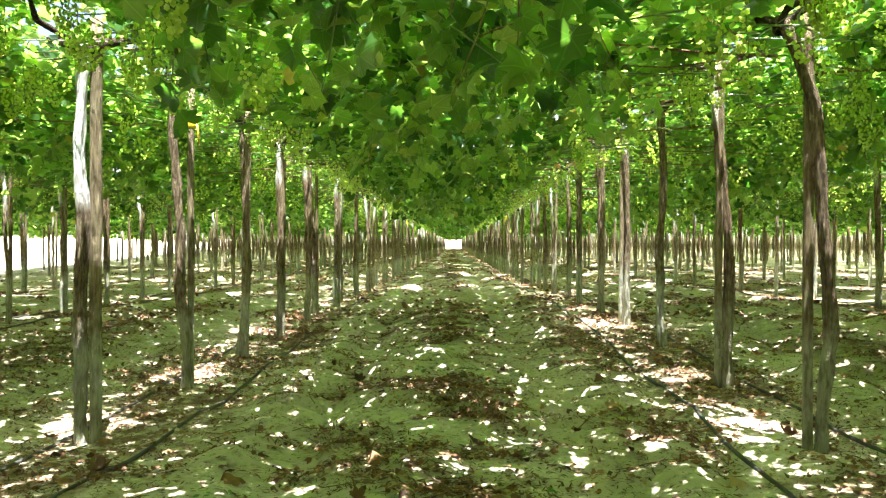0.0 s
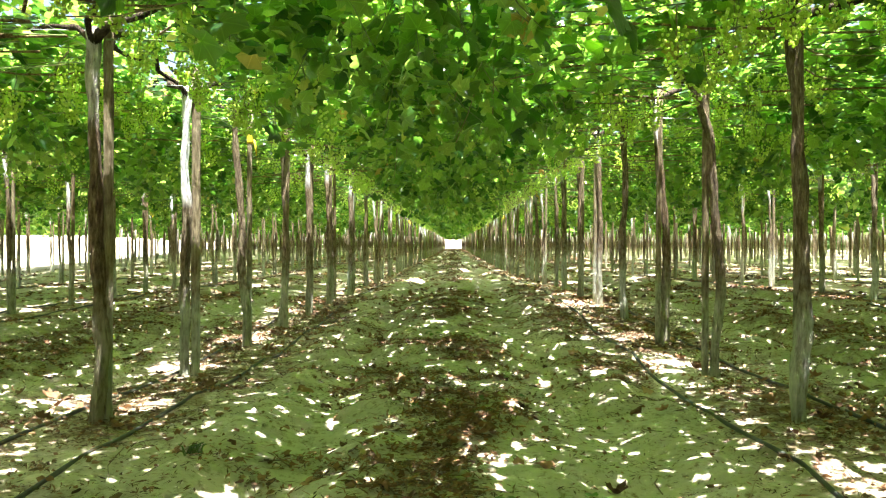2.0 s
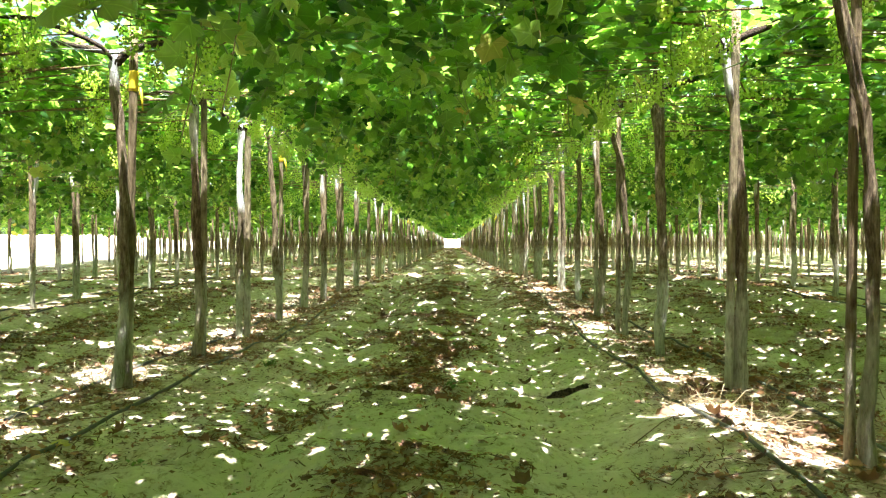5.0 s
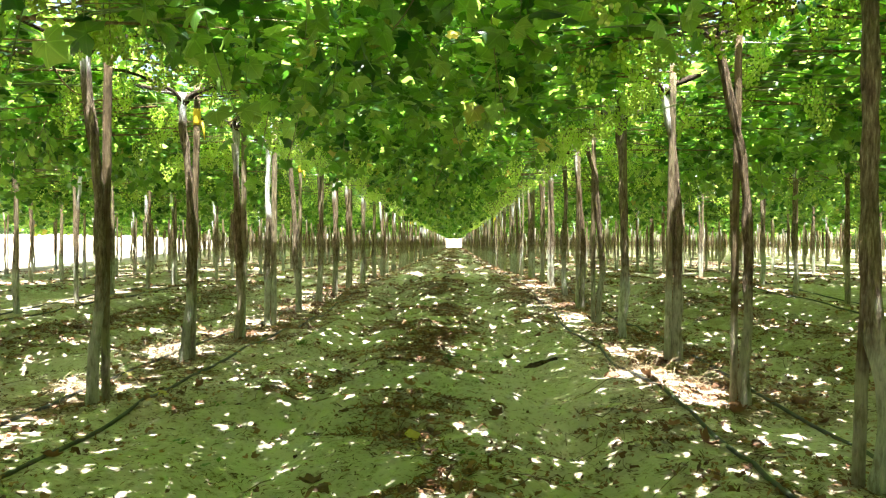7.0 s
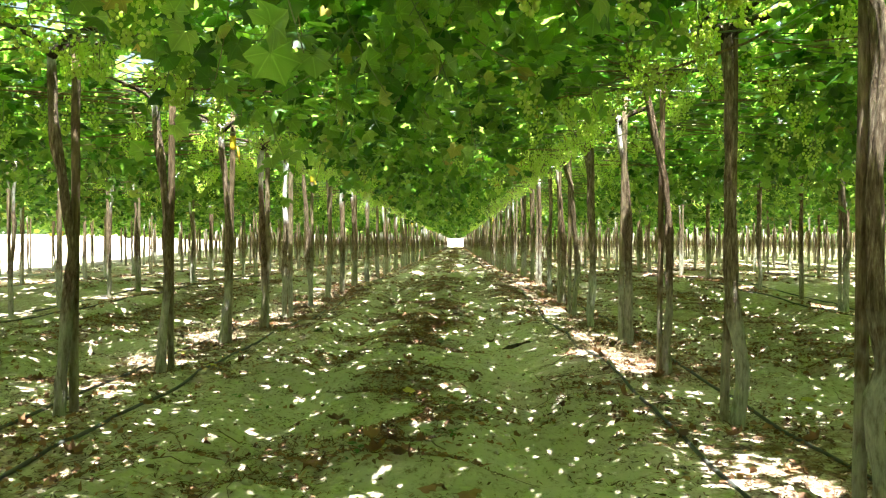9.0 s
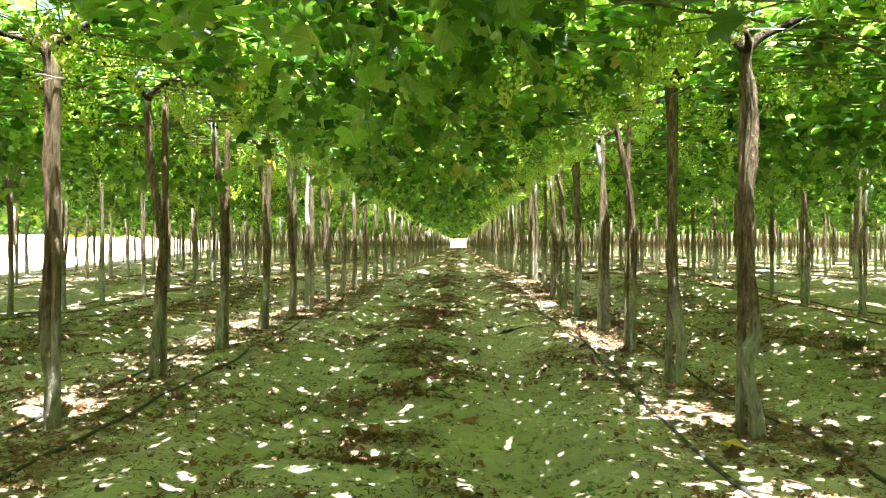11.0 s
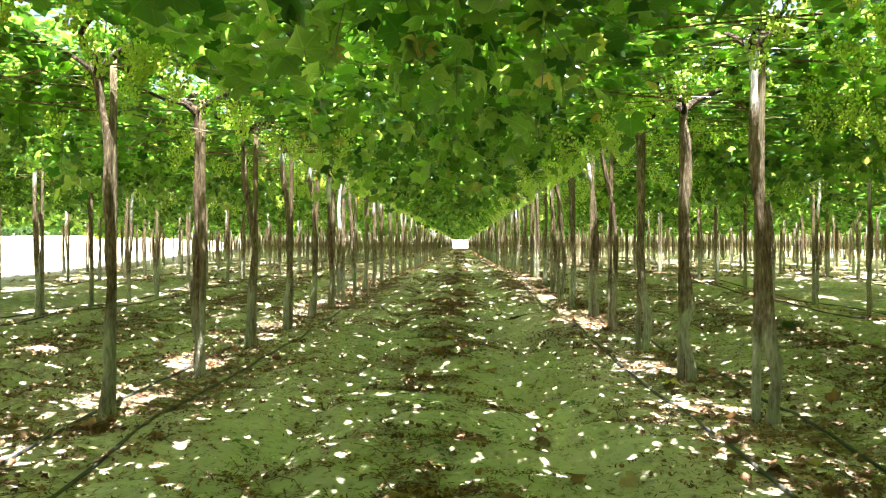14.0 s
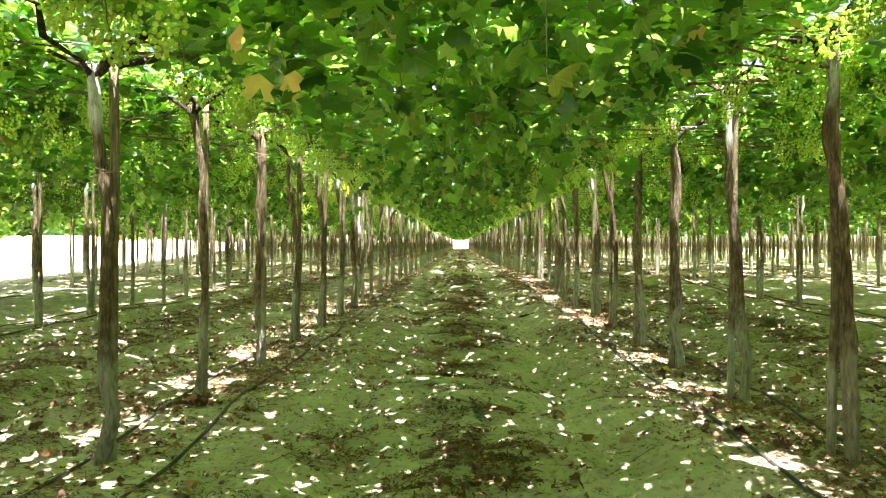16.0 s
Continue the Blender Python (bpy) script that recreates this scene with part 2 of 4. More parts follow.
def bark_material(name, dark, mid, light, stretch=6.0, moss=0.3, dusty=False):
    m, n, l, p = material(name)
    coord = n.new("ShaderNodeTexCoord").outputs["Object"]
    mapping = n.new("ShaderNodeMapping")
    mapping.inputs["Scale"].default_value = (1, 1, 1 / stretch)
    l.new(coord, mapping.inputs[0])
    fibre = tex_noise(n, l, 85, 6, mapping.outputs[0], 0.72)
    patch = tex_noise(n, l, 5, 3, coord)
    r = ramp(n, [(0.35, dark), (0.52, mid), (0.70, light)])
    l.new(fibre.outputs[0], r.inputs[0])
    green = ramp(n, [(0.45, (0, 0, 0)), (0.75, (moss, moss, moss))])
    l.new(patch.outputs[0], green.inputs[0])
    colour = mixed(n, l, green.outputs[0], r.outputs[0], (0.205, 0.175, 0.13))
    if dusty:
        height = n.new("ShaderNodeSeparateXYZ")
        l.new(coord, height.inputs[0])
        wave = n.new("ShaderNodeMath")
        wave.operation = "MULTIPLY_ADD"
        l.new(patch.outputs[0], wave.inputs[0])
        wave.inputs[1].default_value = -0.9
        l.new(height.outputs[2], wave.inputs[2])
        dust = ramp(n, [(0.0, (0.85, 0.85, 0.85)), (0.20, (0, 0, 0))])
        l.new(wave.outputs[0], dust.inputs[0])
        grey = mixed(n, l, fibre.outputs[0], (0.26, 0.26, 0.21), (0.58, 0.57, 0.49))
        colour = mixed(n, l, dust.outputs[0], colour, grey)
        # pale heads: peeled, weathered bark with sunlight on it put into the colour
        pale = n.new("ShaderNodeAttribute")
        pale.attribute_name = "pale"
        patchy = ramp(n, [(0.30, (0.35, 0.35, 0.35)), (0.48, (1, 1, 1))])
        l.new(fibre.outputs[0], patchy.inputs[0])
        head_white = mixed(n, l, fibre.outputs[0], (0.42, 0.425, 0.43), (0.82, 0.83, 0.84))
        colour = mixed(n, l, calc(n, l, "MULTIPLY", pale.outputs["Fac"], patchy.outputs[0]), colour, head_white)
    # plates of loose and shed bark
    plate_map = n.new("ShaderNodeMapping")
    plate_map.inputs["Scale"].default_value = (1, 1, 0.3)
    l.new(coord, plate_map.inputs[0])
    plates = tex_noise(n, l, 42, 4, plate_map.outputs[0], 0.6)
    shed = ramp(n, [(0.36, (0.62, 0.58, 0.54)), (0.50, (1.0, 1.0, 1.0)), (0.64, (1.18, 1.17, 1.15))])
    l.new(plates.outputs[0], shed.inputs[0])
    colour = mixed(n, l, 1.0, colour, shed.outputs[0], "MULTIPLY")
    tone = n.new("ShaderNodeObjectInfo").outputs["Random"]
    shade = ramp(n, [(0.0, (0.84, 0.76, 0.66)), (0.5, (1.02, 1.02, 0.97)), (1.0, (1.22, 1.26, 1.24))])
    l.new(tone, shade.inputs[0])
    l.new(mixed(n, l, 1.0, colour, shade.outputs[0], "MULTIPLY"), p.inputs["Base Color"])
    p.inputs["Roughness"].default_value = 0.9
    p.inputs["Specular IOR Level"].default_value = 0.2
    bumped(n, l, p, calc(n, l, "MULTIPLY_ADD", plates.outputs[0], 0.8, fibre.outputs[0]), 1.0, 0.03)
    return m


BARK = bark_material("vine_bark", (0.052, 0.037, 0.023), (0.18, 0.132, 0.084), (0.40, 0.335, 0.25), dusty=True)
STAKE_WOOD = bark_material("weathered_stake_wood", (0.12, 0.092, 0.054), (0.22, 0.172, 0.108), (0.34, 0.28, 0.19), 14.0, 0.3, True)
CANE = bark_material("brown_cane", (0.14, 0.085, 0.048), (0.28, 0.185, 0.105), (0.44, 0.32, 0.20), 5.0, 0.1)


def plain(name, colour, rough=0.6, metal=0.0, vary=0.15, scale=30):
    m, n, l, p = material(name)
    t = tex_noise(n, l, scale, 4, n.new("ShaderNodeTexCoord").outputs["Object"])
    r = ramp(n, [(0.3, tuple(c * (1 - vary) for c in colour)), (0.7, tuple(min(1, c * (1 + vary)) for c in colour))])
    l.new(t.outputs[0], r.inputs[0])
    l.new(r.outputs[0], p.inputs["Base Color"])
    p.inputs["Roughness"].default_value, p.inputs["Metallic"].default_value = rough, metal
    return m


HOSE = plain("dusty_black_hose", (0.045, 0.046, 0.040), 0.6, 0, 0.5, 9)
WIRE = plain("galvanised_wire", (0.35, 0.35, 0.34), 0.45, 1.0)
TAPE = plain("yellow_tape", (0.75, 0.50, 0.03), 0.45)
TWINE = plain("pale_twine", (0.24, 0.19, 0.12), 0.8)
# darker copy of the bark: the arms' backlit shade is put into its colour
BACKLIT_BARK = bark_material("backlit_arm_bark", (0.025, 0.018, 0.013), (0.07, 0.05, 0.036), (0.15, 0.115, 0.085), 4.0, 0.05)
STRAW = plain("dry_straw", (0.38, 0.30, 0.18), 0.8, 0, 0.3, 60)
TWIG = plain("dry_twig", (0.15, 0.10, 0.065), 0.85, 0, 0.4, 40)
SHOOT = leaf_material("green_shoot", [(0.0, (0.10, 0.16, 0.04)), (0.7, (0.16, 0.20, 0.06)), (1.0, (0.22, 0.13, 0.06))], [(0.0, (0.2, 0.3, 0.06)), (1.0, (0.3, 0.3, 0.1))], 0.1)
WEED = leaf_material("green_weed", [(0.0, (0.04, 0.09, 0.02)), (1.0, (0.09, 0.15, 0.03))], [(0.0, (0.1, 0.25, 0.03)), (1.0, (0.2, 0.35, 0.05))], 0.25)
ROT_WOOD = bark_material("rotten_wood", (0.016, 0.012, 0.009), (0.05, 0.034, 0.024), (0.15, 0.10, 0.065), 6, 0.1)


def soil_material():
    m, n, l, p = material("sandy_soil")
    pos = n.new("ShaderNodeNewGeometry").outputs["Position"]
    broad = tex_noise(n, l, 0.9, 4, pos)
    grain = tex_noise(n, l, 26, 6, pos, 0.7)
    fine = tex_noise(n, l, 180, 3, pos)
    base = ramp(n, [(0.3, (0.46, 0.41, 0.29)), (0.55, (0.56, 0.505, 0.38)), (0.8, (0.63, 0.575, 0.45))])
    l.new(broad.outputs[0], base.inputs[0])
    speck = ramp(n, [(0.33, (0.42, 0.36, 0.27)), (0.465, (0.95, 0.95, 0.95)), (0.8, (1.08, 1.06, 1.02))])
    l.new(grain.outputs[0], speck.inputs[0])
    c1 = mixed(n, l, 1.0, base.outputs[0], speck.outputs[0], "MULTIPLY")
    # humus and crumbled litter, along the rows and in the middle of the lane
    attr = n.new("ShaderNodeAttribute")
    attr.attribute_name = "humus"
    ragged = tex_noise(n, l, 7, 6, pos, 0.75)
    add = n.new("ShaderNodeMath")
    add.operation = "MULTIPLY"
    l.new(attr.outputs["Fac"], add.inputs[0])
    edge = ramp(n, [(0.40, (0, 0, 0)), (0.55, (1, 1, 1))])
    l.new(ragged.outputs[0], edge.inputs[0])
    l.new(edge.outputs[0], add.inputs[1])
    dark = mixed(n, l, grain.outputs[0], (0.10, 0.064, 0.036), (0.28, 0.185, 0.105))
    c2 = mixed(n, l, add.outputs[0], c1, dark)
    l.new(c2, p.inputs["Base Color"])
    p.inputs["Roughness"].default_value = 0.95
    p.inputs["Specular IOR Level"].default_value = 0.1
    h = n.new("ShaderNodeMath")
    h.operation = "MULTIPLY_ADD"
    l.new(fine.outputs[0], h.inputs[0])
    h.inputs[1].default_value = 0.3
    l.new(grain.outputs[0], h.inputs[2])
    # small wind and foot ripples across the lane
    squash = n.new("ShaderNodeMapping")
    squash.inputs["Scale"].default_value = (2.6, 8.0, 1.0)
    squash.inputs["Rotation"].default_value = (0, 0, 0.35)
    l.new(pos, squash.inputs[0])
    ripple = tex_noise(n, l, 1.0, 3, squash.outputs[0], 0.55)
    relief = calc(n, l, "MULTIPLY_ADD", ripple.outputs[0], 5.5, h.outputs[0])
    bumped(n, l, p, relief, 0.8, 0.018)
    return m


SOIL = soil_material()


# ---- builders ----
def mesh_object(name, verts, faces, mat, parent=None, smooth_shade=True):
    me = bpy.data.meshes.new(name)
    me.from_pydata(verts, [], faces)
    me.materials.append(mat)
    if smooth_shade:
        me.polygons.foreach_set("use_smooth", [True] * len(me.polygons))
    ob = new(name, me)
    if parent is not None:
        ob.parent = parent
    return ob


def array_object(name, verts, faces, mat, smooth_shade=False):
    """A mesh from numpy arrays; faces is an (n, 3) or (n, 4) array."""
    verts, faces = np.ascontiguousarray(verts, np.float32), np.ascontiguousarray(faces, np.int32)
    me = bpy.data.meshes.new(name)
    me.vertices.add(len(verts))
    me.vertices.foreach_set("co", verts.ravel())
    k = faces.shape[1]
    me.loops.add(faces.size)
    me.loops.foreach_set("vertex_index", faces.ravel())
    me.polygons.add(len(faces))
    me.polygons.foreach_set("loop_start", np.arange(0, faces.size, k, dtype=np.int32))
    me.update(calc_edges=True)
    if smooth_shade:
        me.polygons.foreach_set("use_smooth", np.ones(len(faces), bool))
    me.materials.append(mat)
    return new(name, me)


def tube(points, radii, sides=8, rough=0.0, seed=0, flat_caps=True):
    """Verts and faces of a bent tube; rough makes lengthwise ridges and knots."""
    pts = [Vector(p) for p in points]
    verts, faces = [], []
    side = None
    for i, p in enumerate(pts):
        d = (pts[min(i + 1, len(pts) - 1)] - pts[max(i - 1, 0)]).normalized()
        if side is None:
            side = d.orthogonal().normalized()
        side = (side - d * side.dot(d)).normalized()
        up = d.cross(side)
        for s in range(sides):
            a = 2 * math.pi * s / sides + 0.6 * rough * i / 6
            r = radii[i]
            if rough:
                r *= 1 + rough * (0.8 * noise.noise((math.cos(a) * 1.6, math.sin(a) * 1.6 + seed, i * 0.13)) + 0.7 * noise.noise((math.cos(a) * 4.2, math.sin(a) * 4.2 + seed, i * 0.10 + 9)) + 0.25 * noise.noise((math.cos(a) * 9, math.sin(a) * 9 + seed, i * 0.3)))
            verts.append(p + (side * math.cos(a) + up * math.sin(a)) * r)
    n = len(pts)
    for i in range(n - 1):
        for s in range(sides):
            t = (s + 1) % sides
            faces.append((i * sides + s, i * sides + t, (i + 1) * sides + t, (i + 1) * sides + s))
    if flat_caps:
        faces.append(tuple(range(sides - 1, -1, -1)))
        faces.append(tuple((n - 1) * sides + s for s in range(sides)))
    return verts, faces


def bend(points, steps):
    """A smooth line through the points."""
    pts = [Vector(p) for p in points]
    pts = [2 * pts[0] - pts[1]] + pts + [2 * pts[-1] - pts[-2]]
    out = []
    for i in range(1, len(pts) - 2):
        a, b, c, d = pts[i - 1:i + 3]
        for k in range(steps):
            t = k / steps
            out.append(0.5 * (2 * b + (c - a) * t + (2 * a - 5 * b + 4 * c - d) * t * t + (3 * b - a - 3 * c + d) * t ** 3))
    return out + [pts[-2]]


# ---- ground ----
def axis(fine_lo, fine_hi, step, lo, hi, grow=1.16):
    mid = list(np.arange(fine_lo, fine_hi, step))
    up, s, v = [], step, mid[-1]
    while v < hi:
        s *= grow
        v += s
        up.append(v)
    down, s, v = [], step, fine_lo
    while v > lo:
        s *= grow
        v -= s
        down.append(v)
    return np.array(down[::-1] + mid + up)


def build_ground():
    xs, ys = axis(-3.8, 3.8, 0.05, -900, 900), axis(-7.2, 8.0, 0.05, -120, 1800, 1.05)
    gx, gy = np.meshgrid(xs, ys)
    verts = np.stack([gx.ravel(), gy.ravel(), ground_z(gx, gy).ravel()], 1)
    nx, ny = len(xs), len(ys)
    i = (np.arange(ny - 1)[:, None] * nx + np.arange(nx - 1)[None]).ravel()
    ob = array_object("ground", verts, np.stack([i, i + 1, i + 1 + nx, i + nx], 1), SOIL, True)
    humus = 0.42 * litter_patch(gx, gy)
    # humus share rises outside the lane and with distance along it
    outlying = np.maximum(smooth(2.3, 3.2, np.abs(gx)), smooth(5.0, 13.0, gy)) * (1 - 0.5 * sand_band(gx))
    humus = np.maximum(humus, 0.72 * outlying * (0.45 + 0.55 * vnoise(gx * 0.8, gy * 0.8, 27)))
    humus = np.maximum(humus, 1.0 * bump(from_row(gx), 0.08, 0.55) * smooth(0.25, 0.55, vnoise(gx * 1.5, gy * 1.5, 28)))
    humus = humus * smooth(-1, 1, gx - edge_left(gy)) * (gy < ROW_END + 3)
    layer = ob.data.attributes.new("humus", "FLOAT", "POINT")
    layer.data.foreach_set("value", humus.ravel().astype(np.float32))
    return tagged(ob, "sandy pale soil with wheel ruts and leaf litter", "ground", kind="structure")


build_ground()


# ---- vines: trunk, stake, cordon arms ----
def part_mesh(name, geometry, mat, parent, label=""):
    ob = mesh_object(name, *geometry, mat, parent)
    return tagged(ob, label) if label else ob


def limb(start, heading, length, r0, r1, seed, rise=0.16):
    """A knobbly cordon arm that climbs from the trunk's head and then runs level."""
    r = random.Random(seed)
    p = Vector(start) + Vector((math.cos(heading) * 0.08, math.sin(heading) * 0.08, 0.03))
    pts = [Vector(start) - Vector((0, 0, 0.05)), p.copy()]
    for k in range(1, 6):
        step = length / 5
        a = heading + r.uniform(-0.75, 0.75)
        p = p + Vector((math.cos(a) * step, math.sin(a) * step, rise * step * (4.5 if k < 3 else 0.6) + r.uniform(-0.03, 0.03)))
        pts.append(p.copy())
    line = bend(pts, 2)
    n = len(line)
    return tube(line, [(r0 + (r1 - r0) * i / (n - 1)) * (1 + 0.18 * math.sin(i * 1.7 + seed)) for i in range(n)], 6, 0.5, seed)


def sway(points, z):
    """Offset at a height, from (height, offset) pairs."""
    return float(np.interp(z, [p[0] for p in points], [p[1] for p in points]))


def build_vine(seed, trunk, stake, head=1.98, stake_top=2.05, pale=0.0, thick=1.0, tape=None, tie=None, behind=False, post=0.0235):
    """One vine beside its stake, standing at the origin. trunk and stake are (height, offset across the row) pairs
    in centimetres; pale is the length of the peeled head that carries painted sunlight."""
    r = random.Random(seed)
    root = new("grape_vine")
    fine = seed < 300
    trunk, stake = [(0.01 * z, 0.01 * o) for z, o in trunk], [(0.01 * z, 0.01 * o) for z, o in stake]
    stake = [(z, 0.85 * o) for z, o in stake]
    deep = [r.uniform(-0.012, 0.012) for _ in range(5)]
    heights = [-0.08] + [head * k / 15 for k in range(16)]
    knots = [(sway(trunk, z) + (r.uniform(-0.004, 0.004) if fine else r.uniform(-0.010, 0.010)), float(np.interp(z, np.linspace(0, head, 5), deep)), z) for z in heights]
    line = bend(knots, 3 if fine else 1)
    n = len(line)
    radii = []
    for i in range(n):
        t = i / (n - 1)
        gnarl = 0.10 * math.sin(t * 17 + seed) + 0.07 * math.sin(t * 41 + 2 * seed)
        radii.append(0.0305 * thick * (1.0 + 0.32 * max(0, 0.16 - t) / 0.16 - 0.17 * smooth(0.3, 0.75, t) + gnarl + 0.12 * max(0, t - 0.93) / 0.07))
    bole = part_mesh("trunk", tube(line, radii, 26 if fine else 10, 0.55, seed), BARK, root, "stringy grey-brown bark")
    sun_tone = bole.data.attributes.new("pale", "FLOAT", "POINT")
    sun_tone.data.foreach_set("value", [float(smooth(head - pale - 0.06, head - pale + 0.06, v.co.z)) if pale else 0.0 for v in bole.data.vertices])
    top = line[-1]
    sy = 0.062 if behind else r.choice((-0.012, 0.02, 0.03))
    pts = [(sway(stake, z) + r.uniform(-0.0025, 0.0025), sy, z) for z in np.linspace(-0.1, stake_top, 10)]
    part_mesh("stake", tube(pts, [post * r.uniform(0.96, 1.04) for _ in pts], 14 if fine else 8, 0.10, seed + 5), STAKE_WOOD, root, "weathered round wooden stake")
    if tie:
        cx, wide = (sway(trunk, tie) + sway(stake, tie)) / 2, abs(sway(trunk, tie) - sway(stake, tie)) / 2 + 0.040
        for k in (0, 1):
            ring = [(cx + math.cos(a) * wide, sy / 2 + math.sin(a) * (0.045 + abs(sy) / 2), tie + 0.022 * k + (0.016 - 0.03 * k) * math.cos(a)) for a in np.linspace(0, 2 * math.pi, 17)]
            part_mesh("tie", tube(ring, [0.0032] * 17, 5), TWINE, root, "pale twine tie")
    if tape:
        band = [(sway(stake, tape + 0.02 * k), sy, tape + 0.02 * k) for k in range(7)]
        wound = part_mesh("tape", tube(band, [post + d for d in (0.0025, 0.0037, 0.0027, 0.0039, 0.0027, 0.0037, 0.0029)], 14, 0.03, seed), TAPE, root, "wound yellow tape")
        flap = [(sway(stake, tape) + 0.034 + 0.012 * k, sy - 0.012 * k, tape + 0.03 - 0.016 * k * k) for k in range(4)]
        part_mesh("tape_end", tube(flap, [0.009, 0.010, 0.008, 0.004], 6), TAPE, wound)
    count = r.choice((3, 4, 4))
    turn = r.uniform(-0.4, 0.4)
    for k in range(count):
        heading = turn + 2 * math.pi * k / count + r.uniform(-0.35, 0.35)
        part_mesh("arm", limb(top - Vector((0, 0, 0.025)), heading, r.uniform(0.7, 1.2), (0.026 if k < 2 else 0.016) * thick, 0.008, seed * 7 + k, 0.075), BACKLIT_BARK, root)
    look_of = "old grape vine with gnarled trunk beside its stake"
    if tape:
        look_of = "old grape vine beside a stake wound with yellow tape"
    elif tie:
        look_of = "old grape vine tied to its stake with twine"
    elif pale > 0.2:
        look_of = "old grape vine, sunlight painted on its pale head, beside its stake"
    return tagged(root, look_of, "grape vine", "vines along the rows")


spots = []


def near_vine(x, y, trunk, stake, **more):
    v = build_vine(100 + len(spots), trunk, stake, **more)
    v.matrix_basis = pose(x, y, gz(x, y))
    spots.append((x, y))


# the row on the west side of the lane, from the far end
near_vine(-1.75, 9.10, [(0, 0), (60, 1), (150, -1), (200, -4)], [(0, 2), (200, 4)], pale=0.25)
near_vine(-1.77, 7.75, [(0, 0), (100, 1), (200, -2)], [(0, 3), (200, 4)], pale=0.40, thick=1.15)
near_vine(-1.80, 6.50, [(0, -3), (50, 2), (123, 3), (160, 1), (185, -1), (200, -2)], [(0, 3), (200, 6)], head=2.06, stake_top=2.10)
near_vine(-1.85, 5.22, [(0, 1), (31, 1), (46, -1), (75, -3), (105, -3), (150, -5), (178, -9), (210, -9)], [(0, 2), (210, 3)], head=2.10, stake_top=2.14, tape=1.80, behind=True)
near_vine(-1.885, 3.86, [(0, -2), (28, -2), (85, -2), (114, 0), (142, -2), (170, -1), (203, 0)], [(0, 5), (218, 7)], head=2.03, stake_top=2.17, pale=0.80, thick=1.05, post=0.029)
near_vine(-1.77, 2.26, [(0, -1), (15, 1), (37, 3), (60, 1), (103, -1), (125, -1), (147, -3), (190, -2)], [(0, 4), (202, 5)], head=1.95, stake_top=2.04, thick=1.05, pale=0.45)
near_vine(-1.775, 0.93, [(0, -2), (15, 0), (37, 2), (60, 3), (103, 4), (124, 3), (146, 1), (157, 0), (168, -2), (194, -2)], [(0, 3), (80, 5), (198, 8)], head=1.94, pale=0.16, tape=1.72, thick=0.88, behind=True)
near_vine(-1.765, -0.47, [(0, -1), (18, -2), (34, 0), (56, 2), (79, 2), (124, 1), (135, -1), (146, -2), (164, -4), (180, -5), (195, -6)], [(0, 3), (100, 3), (200, 5)], head=1.95, stake_top=2.02, pale=0.14, thick=0.88, behind=True)
near_vine(-1.825, -1.72, [(0, -1), (18, 0), (40, 1), (64, 3), (86, 5), (98, 4), (120, 1), (132, -1), (154, -4), (177, -5), (198, -5)], [(0, 3), (208, 6)], pale=0.10, thick=0.92, behind=True)
near_vine(-1.81, -3.08, [(0, 0), (28, 0), (40, -2), (51, -3), (75, -2), (98, -1), (145, 0), (168, -1), (198, -2)], [(0, 3), (200, 4)], head=1.96, stake_top=2.0, tie=1.76, thick=0.92)
near_vine(-1.87, -4.42, [(0, -2), (11, 0), (25, 2), (40, 2), (58, 3), (152, 2), (170, -1), (179, -2), (197, -5)], [(0, 1), (85, 2), (200, 3)], head=1.97, stake_top=2.0, behind=True, thick=0.84, post=0.019)
near_vine(-1.87, -5.80, [(0, -3), (10, 0), (20, 3), (27, 4), (35, 2), (46, 0), (60, -1), (77, 0), (120, 1), (141, -1), (162, -3), (183, -5), (198, -6)], [(0, 0), (162, 3), (202, 2)], pale=0.30, tie=1.44, thick=0.95, behind=True)
# the row on the east side of the lane, from the far end
near_vine(1.71, 8.90, [(0, 0), (60, 1), (200, -3)], [(0, 2), (200, 3)], pale=0.15)
near_vine(1.71, 7.60, [(0, 0), (90, 2), (205, -2)], [(0, -5), (205, -3)], head=2.04, stake_top=2.1, pale=0.32)
near_vine(1.75, 6.45, [(0, 1), (30, -1), (90, -2), (110, 0), (140, 3), (175, -1), (200, -1)], [(0, 1), (205, 3)], head=2.04, stake_top=2.1, behind=True)
near_vine(1.71, 4.90, [(0, 3), (60, 5), (100, 4), (130, 0), (160, -2), (200, -6)], [(0, -3), (210, -1)], head=2.05, stake_top=2.12, pale=0.36)
near_vine(1.665, 3.52, [(0, 3), (17, 3), (33, 5), (47, 6), (57, 7), (67, 6), (87, 5), (106, 3), (126, 1), (146, 0), (160, -2), (170, -6), (182, -9), (200, -17)], [(0, -3), (200, -3)], head=2.0, stake_top=2.06, thick=0.95)
near_vine(1.67, 2.26, [(0, 0), (15, -1), (26, 0), (48, 2), (70, 2), (125, 0), (147, -1), (169, -3), (197, -4)], [(0, 2), (100, 3), (200, 3)], stake_top=2.02, thick=1.1, behind=True)
near_vine(1.725, 0.93, [(0, 4), (34, 4), (120, 4), (132, 3), (143, 2), (158, 0), (180, -4), (197, -6)], [(0, -4), (210, 1)], stake_top=2.14, pale=0.30)
near_vine(1.695, -0.50, [(0, 2), (11, 1), (33, 2), (78, 3), (100, 3), (123, 1), (134, 0), (145, -3), (163, -7), (178, -10), (200, -14)], [(0, -3), (205, 0)], head=2.0, stake_top=2.07, thick=0.80, post=0.02, behind=True)
